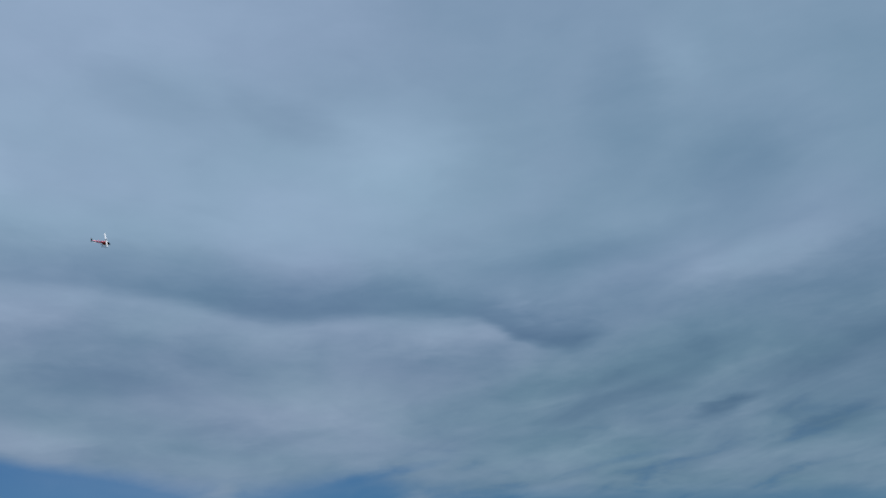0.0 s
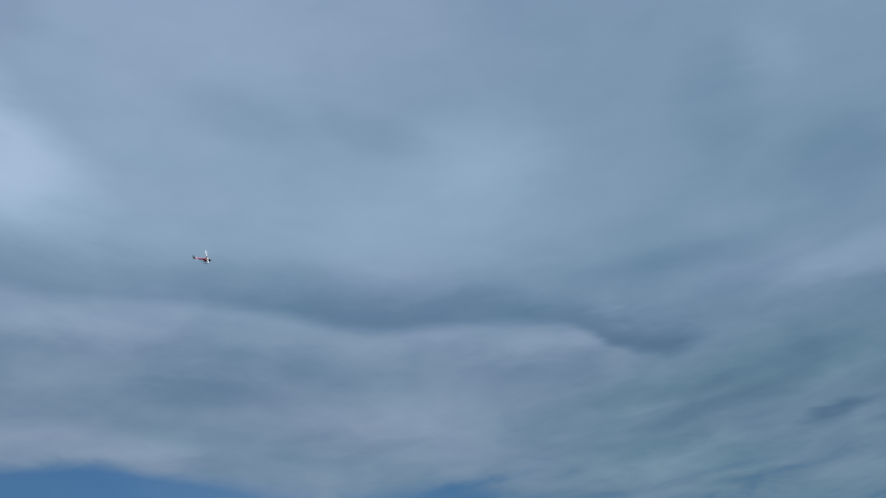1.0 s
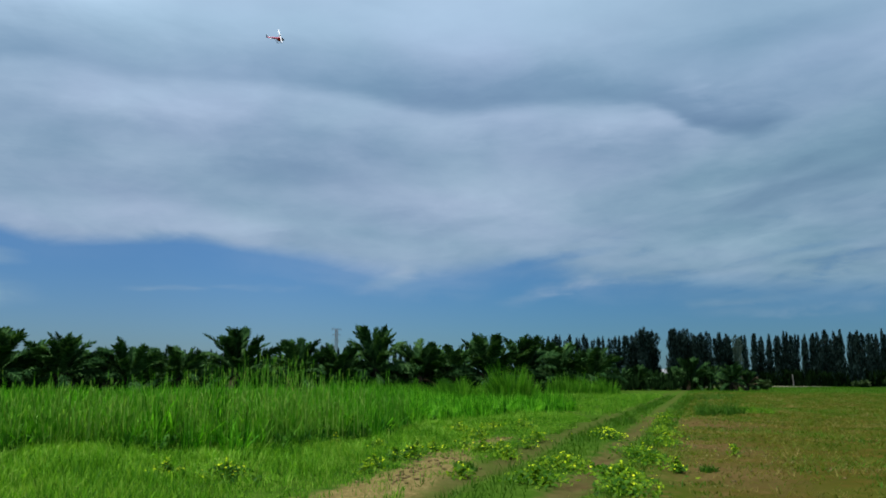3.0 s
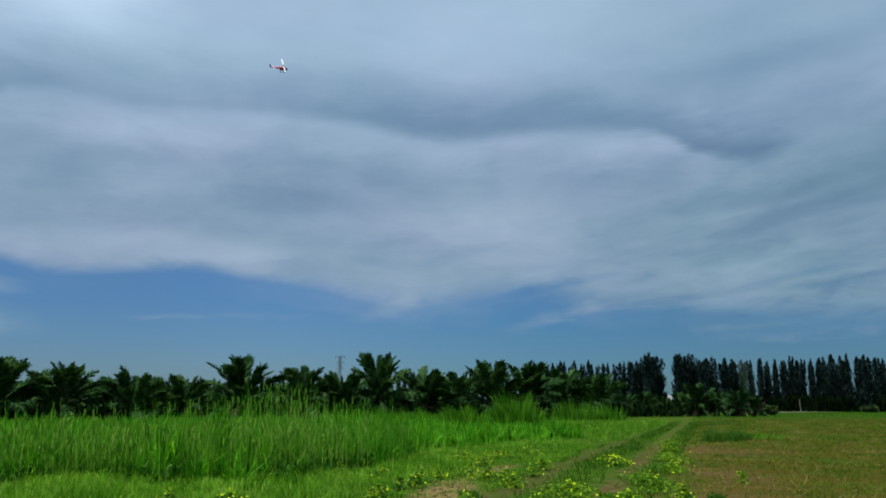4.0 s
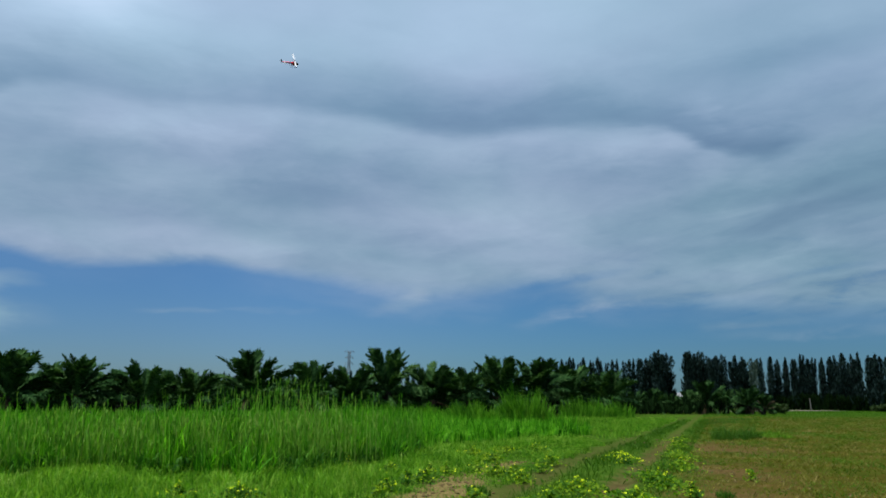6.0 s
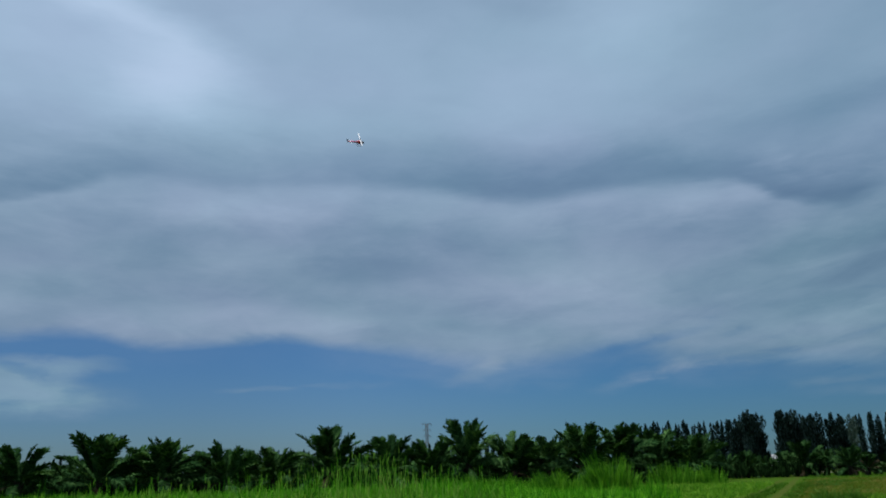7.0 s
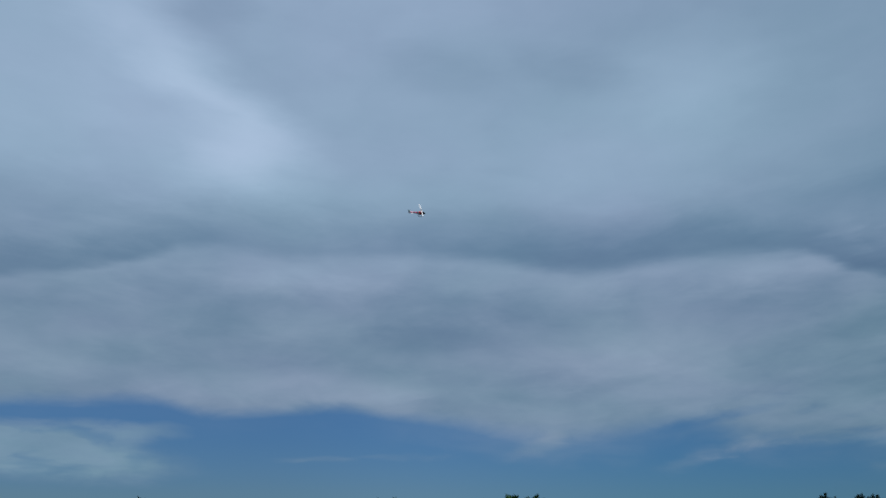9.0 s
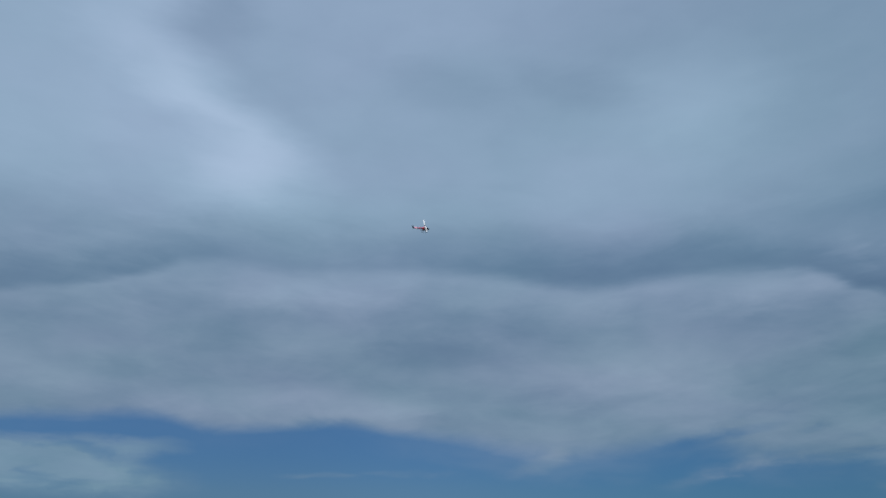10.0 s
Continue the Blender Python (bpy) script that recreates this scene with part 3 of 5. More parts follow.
def palm_trunk_bm(rng, height):
    """A stout trunk with the stubs of cut fronds in a spiral."""
    bm = bmesh.new()
    tube(bm, [(0, 0, -0.15), (0, 0, height * 0.3), (0, 0, height * 0.8), (0, 0, height + 0.15)], [0.36, 0.30, 0.29, 0.18], 10)
    for k in range(int(height * 9)):
        a, z = k * 2.4, 0.12 + k / 9
        out = Vector((math.cos(a), math.sin(a), 0))
        p = out * 0.26 + Vector((0, 0, z))
        tube(bm, [p, p + out * 0.16 + Vector((0, 0, 0.16)), p + out * 0.20 + Vector((0, 0, 0.30))], [0.11, 0.08, 0.045], 4)
    return bm


PALM_LABEL = "oil palm with a stubbed trunk and arching dark green fronds"


def build_palm(seed, trunk_high, fronds=28, reach=3.35, withered=False, pairs=38):
    """A shuttlecock of upright plumes, with fewer, spread or hanging fronds beneath them."""
    rng = random.Random(seed)
    palm = tagged(new("oil_palm"), "low withered oil palm with mostly dry brown fronds" if withered else PALM_LABEL, "palm tree", "row of oil palms")
    part("trunk", palm_trunk_bm(rng, trunk_high), PALMTRUNK, palm, "brown trunk rough with frond stubs")
    kinds = []
    for k, (arch, droop) in enumerate(((26, 0.06), (34, 0.12), (46, 0.22), (60, 0.45))):
        v, f = frond_mesh(rng, reach * (0.92 + 0.04 * k), arch, droop, pairs)
        kinds.append(mesh_of("frond", v, f, PALM))
    v, f = frond_mesh(rng, reach * 0.8, 60, 0.9, 16)
    kinds.append(mesh_of("dry_frond", v, f, PALMDEAD))
    for k in range(fronds):
        f = k / (fronds - 1)
        lift = float(np.interp(f, [0, 0.2, 0.5, 0.75, 1.0], [82, 68, 50, 24, -24])) + rng.uniform(-9, 9)
        which = min(3, int(f * 4.2))
        dead = (f > 0.9 and rng.random() < 0.4) or (withered and f > 0.25 and rng.random() < 0.7)
        m = pose(0, 0, trunk_high + 0.25 - 0.3 * f, 0, 0, k * 137.5 + rng.uniform(-16, 16)) @ pose(0, 0.10, 0, lift, rng.uniform(-28, 28), 0)
        m = m @ Matrix.Scale(rng.uniform(0.90, 1.04) if f < 0.4 else rng.uniform(0.78, 1.10), 4)
        part_of("dry_frond" if dead else "frond", kinds[4] if dead else kinds[which], palm, m, "dry brown hanging frond" if dead else "")
    crest = max((o.matrix_basis @ v.co).z for o in palm.children for v in o.data.vertices)
    return palm, crest


# ---------------------------------------------------------------- needle trees
def needle_tree(seed, high, wide, sprays, name_label, foot=0.0, spires=1, material=None):
    """A slim casuarina: trunk, limbs, and a feathery crown of many small upswept sprays with gaps."""
    rng = np.random.default_rng(seed)
    tree = tagged(new("casuarina_tree"), name_label, "tree", "windbreak of casuarinas")
    bm = bmesh.new()
    tube(bm, [(0, 0, -0.2), (0.05, 0, high * 0.35), (-0.04, 0.03, high * 0.7), (0, 0, high * 0.98)], [0.12, 0.09, 0.06, 0.015], 7)
    leaders = [(0.0, 0.0, 1.0)] + [(wide * rng.uniform(0.4, 1.0) * math.cos(a), wide * rng.uniform(0.4, 1.0) * math.sin(a), rng.uniform(0.80, 0.97)) for a in rng.uniform(0, 6.28, spires)]
    limbs = []
    for k in range(12):
        z = high * (0.10 + foot + (0.82 - foot) * k / 12)
        a = k * 2.4 + rng.uniform(-0.3, 0.3)
        r = wide * (1 - 0.75 * (z / high) ** 1.5) * rng.uniform(0.6, 1.05)
        tip = Vector((math.cos(a) * r, math.sin(a) * r, z + r * rng.uniform(0.5, 1.1)))
        tube(bm, [(0, 0, z), tip * 0.55 + Vector((0, 0, z * 0.43)), tip], [0.03, 0.02, 0.006], 4, False)
        limbs.append((Vector((0, 0, z)), tip))
    part("trunk", bm, BARK, tree)
    # sprays along the limbs and round the axis
    f = foot + (1 - foot) * rng.random(sprays)
    z = high * (0.03 + 0.97 * f)
    lobes = 0.92 + 0.14 * np.sin(z * 2.1 + seed) * np.sin(z * 0.9 + 2 * seed)
    a = rng.uniform(0, 2 * np.pi, sprays)
    shape = np.interp(f, [0, 0.12, 0.35, 0.6, 0.8, 0.9, 0.96, 1], [0.85, 0.92, 0.95, 1.0, 0.90, 0.70, 0.42, 0.10])
    lump = 0.86 + 0.22 * np.sin(a * 3 + z * 1.7 + seed)
    r = wide * shape * lobes * lump * np.sqrt(rng.random(sprays)) * rng.uniform(0.9, 1.25, sprays)
    c = np.stack([np.cos(a) * r, np.sin(a) * r, z], -1)
    pick = rng.integers(0, len(leaders), sprays)
    lead = np.array(leaders)[pick]
    towards = np.clip((f - 0.45) / 0.5, 0, 1)[:, None]
    c[:, :2] = c[:, :2] * (1 - 0.5 * towards * (len(leaders) > 1)) + lead[:, :2] * towards
    c[:, 2] *= np.where(f > 0.45, 0.45 / np.maximum(f, 0.45) + (1 - 0.45 / np.maximum(f, 0.45)) * lead[:, 2], 1.0)
    size = (rng.uniform(0.45, 1.05, sprays) * (1.05 - 0.50 * f))[:, None]
    out = np.stack([np.cos(a), np.sin(a), rng.uniform(1.6, 5.0, sprays)], -1) + rng.normal(0, 0.45, (sprays, 3))
    out /= np.linalg.norm(out, axis=1, keepdims=True)
    side = np.cross(out, rng.normal(0, 1, (sprays, 3)))
    side /= np.linalg.norm(side, axis=1, keepdims=True)
    w = size * (0.15 if sprays > 1000 else 0.19)
    verts = np.stack([c - side * w, c + side * w, c + out * size * 0.6 + side * w * 0.8, c + out * size, c + out * size * 0.6 - side * w * 0.8], 1)
    faces = (np.array([[0, 1, 2], [0, 2, 4], [4, 2, 3]])[None] + (np.arange(sprays) * 5)[:, None, None]).reshape(-1, 3)
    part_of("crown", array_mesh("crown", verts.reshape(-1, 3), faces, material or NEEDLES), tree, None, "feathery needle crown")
    return tree


def toward(az, d):
    a = radians(az)
    return -math.sin(a) * d, math.cos(a) * d


def on_line(az, p, q):
    """Where the line of sight at az crosses the line p-q on the ground."""
    dx, dy = toward(az, 1.0)
    ex, ey = q[0] - p[0], q[1] - p[1]
    s = (p[0] * dy - p[1] * dx) / (ey * dx - ex * dy)
    return p[0] + ex * s, p[1] + ey * s


def plant_palms():
    rng = random.Random(4)
    kinds = [build_palm(s, h) for s, h in ((11, 1.4), (12, 1.7), (13, 1.2), (14, 1.6), (15, 1.3), (16, 1.5))]
    behind = [build_palm(s, h, 24, pairs=20) for s, h in ((51, 1.4), (52, 1.6), (53, 1.2), (54, 1.5))]
    used = set()
    spots = []
    # the row that stands along the grass: heading and the height at which the top shows
    front = [(38.9, 2.5), (33.6, 2.5), (29.1, 3.2), (25.3, 2.85), (21.1, 2.6), (18.0, 2.15), (14.0, 3.55), (10.0, 2.8), (7.1, 2.4), (4.5, 3.8), (1.3, 2.9), (-1.1, 2.5),
             (-3.4, 3.3), (-6.0, 3.1), (-8.4, 2.6), (-11.0, 2.2)]
    for az, up in front:
        x, y = on_line(az, (-33, 62), (37, 102))
        spots.append((x, y, 1.6 + math.hypot(x, y) * math.tan(radians(up))))
    for k in range(30):
        az = 42 - k * 1.9 + rng.uniform(-0.6, 0.6)
        x, y = on_line(az, (-37, 70), (33, 111))
        spots.append((x, y, rng.uniform(3.0, 4.0)))
    for k in range(26):
        az = 42 - k * 2.1 + rng.uniform(-0.7, 0.7)
        x, y = on_line(az, (-42, 80), (28, 121))
        spots.append((x, y, rng.uniform(3.2, 4.3)))
    for az, d, top in ((-14.2, 108, 3.4), (-16.4, 112, 3.3), (-17.6, 110, 4.5), (-18.9, 113, 3.4), (-20.2, 110, 3.9), (-15.3, 110, 2.8)):
        x, y = toward(az, d)
        spots.append((x, y, top))
    for k, (x, y, top) in enumerate(spots):
        ob, own = behind[k % 4] if len(front) <= k < len(spots) - 6 else kinds[k % 6]
        s = top / own
        wide = 0.80 if k == 9 else 0.88 if k >= len(spots) - 6 else 1.1
        m = pose(x, y, 0, rng.uniform(-3, 3), rng.uniform(-3, 3), rng.uniform(0, 360)) @ Matrix.Diagonal((s * wide, s * wide, s, 1))
        if ob not in used:
            used.add(ob)
            ob.matrix_basis = m
        else:
            keep = ob.scale.copy()
            ob.scale = (1, 1, 1)
            copy_thing(ob, m)
            ob.scale = keep
    x, y = toward(-21.2, 112)
    ob, own = build_palm(19, 0.9, 20, 2.6, True)
    ob.matrix_basis = pose(x, y, 0, 2, -3, 40) @ Matrix.Scale(2.7 / own, 4)


plant_palms()


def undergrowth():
    """Ferns and saplings closing the view beneath the palms; shade is in their colour."""
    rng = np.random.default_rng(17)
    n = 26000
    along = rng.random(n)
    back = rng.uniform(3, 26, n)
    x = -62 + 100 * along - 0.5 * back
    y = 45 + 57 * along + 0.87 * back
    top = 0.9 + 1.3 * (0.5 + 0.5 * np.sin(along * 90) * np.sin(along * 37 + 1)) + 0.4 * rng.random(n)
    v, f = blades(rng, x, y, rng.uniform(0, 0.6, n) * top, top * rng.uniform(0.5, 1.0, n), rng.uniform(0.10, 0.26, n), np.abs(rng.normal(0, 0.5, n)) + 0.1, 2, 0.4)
    tagged(new("undergrowth", array_mesh("undergrowth", v, f, SHADED_LEAVES)), "ferny undergrowth coloured near-black for the shade beneath the oil palms", "undergrowth", kind="stuff")


undergrowth()


def plant_windbreak():
    rng = random.Random(9)
    label = "slim dark casuarina tree in a dense windbreak row"
    wide_label = "broad dark casuarina tree beside the palms"
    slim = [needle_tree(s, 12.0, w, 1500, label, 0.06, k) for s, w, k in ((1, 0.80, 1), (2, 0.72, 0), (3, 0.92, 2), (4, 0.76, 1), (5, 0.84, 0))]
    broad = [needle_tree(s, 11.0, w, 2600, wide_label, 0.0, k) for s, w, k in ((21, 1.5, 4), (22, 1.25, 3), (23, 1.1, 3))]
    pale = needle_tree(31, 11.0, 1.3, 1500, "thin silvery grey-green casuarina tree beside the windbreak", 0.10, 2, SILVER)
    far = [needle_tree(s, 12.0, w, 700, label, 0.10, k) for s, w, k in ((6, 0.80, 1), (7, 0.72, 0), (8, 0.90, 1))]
    used = set()

    def plant(ob, high, own, az, d):
        x, y = toward(az, d)
        s = high / own
        m = pose(x, y, 0, rng.uniform(-1.5, 1.5), rng.uniform(-1.5, 1.5), rng.uniform(0, 360)) @ Matrix.Diagonal((s * rng.uniform(0.9, 1.15), s, s, 1))
        if ob in used:
            keep = ob.scale.copy()
            ob.scale = (1, 1, 1)
            copy_thing(ob, m)
            ob.scale = keep
        else:
            used.add(ob)
            ob.matrix_basis = m

    k = 0
    az = -21.15
    while az > -46:                      # the near end of the row, one column beside the next
        d = 178 + rng.uniform(-1, 1)
        if not (-24.75 < az < -24.35):
            plant(slim[k % 5], 1.6 + d * math.tan(radians(2.92 + rng.uniform(-0.22, 0.18))), 12.0, az, d)
        k += 1
        az -= rng.uniform(0.38, 0.56)
    az = -21.3
    while az > -46:                      # a looser line behind it
        d = 187 + rng.uniform(-2, 2)
        if rng.random() < 0.88 and not (-24.8 < az < -24.3):
            plant(slim[(k * 3) % 5], 1.6 + d * math.tan(radians(2.60 + rng.uniform(-0.3, 0.25))), 12.0, az, d)
        k += 1
        az -= rng.uniform(0.42, 0.62)
    plant(pale, 1.6 + 172 * math.tan(radians(2.85)), 11.0, -20.55, 172)
    az = -6.0
    while az < 40:                       # the far end, behind the palms
        f = (az + 15) / 55
        d = 210 + 240 * f
        up = 2.75 - 1.5 * f ** 0.75 + rng.uniform(-0.2, 0.15)
        plant(far[k % 3], 1.6 + d * math.tan(radians(max(up, 0.9))), 12.0, az, d)
        k += 1
        az += rng.uniform(0.34, 0.52)
    az = -13.2
    while az < -6.0:
        d = 200
        plant(far[k % 3], 1.6 + d * math.tan(radians(2.85 + rng.uniform(-0.25, 0.15))), 12.0, az, d)
        k += 1
        az += rng.uniform(0.24, 0.40)
    for az, up, d in ((-13.6, 2.9, 152), (-14.1, 3.1, 154), (-14.55, 3.45, 150), (-15.1, 3.2, 153), (-16.95, 3.1, 153), (-17.8, 3.0, 155), (-16.6, 3.35, 150), (-17.3, 3.3, 152), (-18.2, 2.8, 150), (-18.7, 3.1, 154), (-19.6, 3.0, 152), (-20.1, 2.9, 155)):
        plant(broad[k % 3], 1.6 + d * math.tan(radians(up)), 11.0, az, d)
        k += 1


plant_windbreak()


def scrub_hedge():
    """Low scrub behind the windbreak's trunks; the shade there is painted into its leaves."""
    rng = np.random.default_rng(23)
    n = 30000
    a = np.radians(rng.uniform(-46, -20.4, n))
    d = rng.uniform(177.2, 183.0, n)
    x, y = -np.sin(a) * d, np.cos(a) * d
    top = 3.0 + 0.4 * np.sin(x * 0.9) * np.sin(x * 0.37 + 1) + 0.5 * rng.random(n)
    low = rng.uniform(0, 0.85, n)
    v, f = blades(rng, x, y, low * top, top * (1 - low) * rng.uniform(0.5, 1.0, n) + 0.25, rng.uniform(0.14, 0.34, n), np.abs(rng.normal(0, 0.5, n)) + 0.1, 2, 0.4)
    tagged(new("scrub_hedge", array_mesh("scrub_hedge", v, f, SHADED_LEAVES)), "scrub under the windbreak, its leaves coloured black-green for shade", "hedge", kind="stuff")


scrub_hedge()


# ---------------------------------------------------------------- grass
def scatter(rng, count, x0, x1, y0, y1, keep):
    x, y = rng.uniform(x0, x1, count), rng.uniform(y0, y1, count)
    k = keep(x, y)
    return x[k], y[k]


def grass_front(x):
    """Where the tall stand begins, going out from the camera."""
    return np.interp(x, [-40, -12, -9, -6.8, -3.1, -2.0, -0.6, 2.6, 5.6, 6.2], [11.0, 14.6, 15.4, 17.0, 17.7, 20.0, 25.2, 31.0, 35.6, 37.5])


def tall_grass():
    rng = np.random.default_rng(3)
    wav = lambda x, y: 0.9 * np.sin(x * 1.1 + y * 0.6) + 0.7 * np.sin(x * 2.9 + y) + 0.6 * np.sin(x * 6.3 - y * 2.3)
    inside = lambda x, y: (y > grass_front(x) + 0.75 * wav(x, y)) & (x < 6.9 + 0.3 * wav(y, x)) & (x > -0.75 * y)
    strip = lambda x, y: inside(x, y) & (y < grass_front(x) + 3.0)

    def clumped(count, per, spread, *area):
        cx, cy = scatter(rng, count, *area)
        size = rng.uniform(0.62, 1.02, len(cx)) + 0.22 * (rng.random(len(cx)) > 0.85)
        tint = rng.uniform(0.7, 1.4, len(cx))
        ox, oy = rng.normal(0, spread, (2, len(cx) * per))
        return np.repeat(cx, per) + ox, np.repeat(cy, per) + oy, np.repeat(size, per), np.repeat(tint, per), np.arctan2(oy, ox)

    parts = [clumped(4300, 24, 0.09, -24, 6.5, 12, 42, strip), clumped(9000, 14, 0.16, -45, 6.5, 14, 61, lambda x, y: inside(x, y) & ~strip(x, y))]
    x, y, size, tint, out = (np.concatenate(q) for q in zip(*parts))
    n = len(x)
    lie = 0.90 + 0.16 * np.sin(x * 0.8 + 0.7 * y) * np.sin(x * 0.33 - y * 0.5) + 0.08 * np.sin(x * 2.7 + y * 2.1)
    rise = np.interp(y - grass_front(x), [-1.2, -0.2, 1.0], [0.50, 0.80, 1.0])
    h = 1.42 * lie * rise * size * rng.uniform(0.5, 1.08, n) * np.interp(x, [-25, -9.5, -7.2, -6, -3.5, -2, 0, 4, 6.2], [0.98, 1.02, 1.24, 1.34, 1.36, 1.14, 1.0, 0.94, 0.98]) * np.interp(y, [20, 30, 45, 60], [1.0, 0.86, 0.72, 0.66])
    w = rng.uniform(0.015, 0.036, n) * tint * np.interp(y, [15, 40, 60], [1.0, 1.4, 1.8])
    lean = np.where(rng.random(n) < 0.35, rng.uniform(0.35, 0.95, n), np.abs(rng.normal(0, 0.14, n)) + 0.02)   # some blades arch over
    v, f = blades(rng, x, y, height_at(x, y) - 0.02, h, w, lean, 3, 0.5, out + rng.normal(0, 0.9, n))
    tagged(new("tall_grass", array_mesh("tall_grass", v, f, TALL)), "dense stand of tall fresh green grass", "grass", kind="stuff")


tall_grass()


def reeds(cx, cy, rx, ry, high, count, seed, label, material=CANE):
    rng = np.random.default_rng(seed)
    a, r = rng.uniform(0, 2 * np.pi, count), np.sqrt(rng.random(count))
    x, y = cx + np.cos(a) * r * rx, cy + np.sin(a) * r * ry
    h = high * (1.10 - 0.55 * r ** 2) * rng.uniform(0.35, 1.08, count) * (0.82 + 0.18 * np.sin(x * 3.1 + seed) * np.sin(x * 1.3 + 2 * seed))
    v, f = blades(rng, x, y, height_at(x, y) - 0.02, h, rng.uniform(0.045, 0.11, count), np.abs(rng.normal(0, 0.14, count)) + 0.03 + 0.12 * r ** 2, 4, 0.5, a + rng.normal(0, 0.9, count))
    tagged(new("reed_clump", array_mesh("reed_clump", v, f, material)), label, "grass clump", kind="stuff")


reeds(4.6, 50.5, 1.7, 1.6, 3.2, 1300, 31, "tall clump of elephant grass above the field grass")
reeds(1.6, 53.0, 2.2, 1.5, 2.0, 1300, 32, "lower clump of elephant grass among field grass")
reeds(6.9, 49.6, 1.1, 1.1, 1.0, 420, 36, "lower clump of elephant grass among field grass")
reeds(13.0, 78.0, 2.4, 2.0, 2.9, 620, 33, "rank green grass clump before the palms")
reeds(16.4, 79.0, 1.6, 1.8, 2.4, 360, 34, "rank green grass clump before the palms")
reeds(-3.5, 60.0, 4.0, 1.5, 1.7, 2600, 35, "yellowing rank grass at the palms' foot")


def seed_stalks():
    rng = np.random.default_rng(8)
    az = np.r_[rng.normal(13.0, 3.0, 110), rng.uniform(3, 31, 80), rng.normal(9.8, 0.5, 16), rng.uniform(2, 33, 1500)]
    d = np.where(np.arange(len(az)) < 206, rng.uniform(19.5, 27, len(az)), 0.0)
    x, y = -np.sin(np.radians(az)) * d, np.cos(np.radians(az)) * d
    near = np.arange(len(az)) >= 206
    step_in = rng.uniform(-0.1, 2.6, len(az))
    for _ in range(12):                  # walk each near stalk onto the front of the stand
        y = np.where(near, 0.5 * y + 0.5 * (grass_front(x) + step_in), y)
        x = np.where(near, -np.tan(np.radians(az)) * y, x)
    h = np.where(np.arange(len(az)) < 206, rng.uniform(1.25, 1.8, len(az)) + 0.75 * np.exp(-((az - 11.5) / 3.2) ** 2) * rng.random(len(az)), rng.uniform(0.55, 1.35, len(az)))
    v1, f1 = blades(rng, x, y, height_at(x, y), h, np.full(len(x), 0.024), rng.uniform(0.01, 0.09, len(x)), 4)
    stem = v1.reshape(len(x), -1, 3)
    k = 4
    top = stem[:, -2:].mean(1)
    tops = np.repeat(top, k, 0)
    mid = np.concatenate([stem[:, 4:6].mean(1), stem[:, 6:8].mean(1), stem[:, 2:4].mean(1)])
    root = np.concatenate([tops - [0, 0, 0.16], mid])
    long = np.concatenate([rng.uniform(0.12, 0.24, len(tops)), rng.uniform(0.22, 0.42, len(mid))])
    lean = np.concatenate([rng.uniform(0.03, 0.22, len(tops)), rng.uniform(0.15, 0.55, len(mid))])
    v2, f2 = blades(rng, root[:, 0], root[:, 1], root[:, 2], long, np.full(len(root), 0.026), lean, 3, 0.4)
    f2 = f2 + len(v1)
    f1 = f1.reshape(-1, 4)
    tagged(new("seed_stalks", array_mesh("seed_stalks", np.r_[v1, v2], np.r_[f1, f2], STALK)), "pale seed stalks rising over the tall grass", "grass", kind="stuff")


seed_stalks()


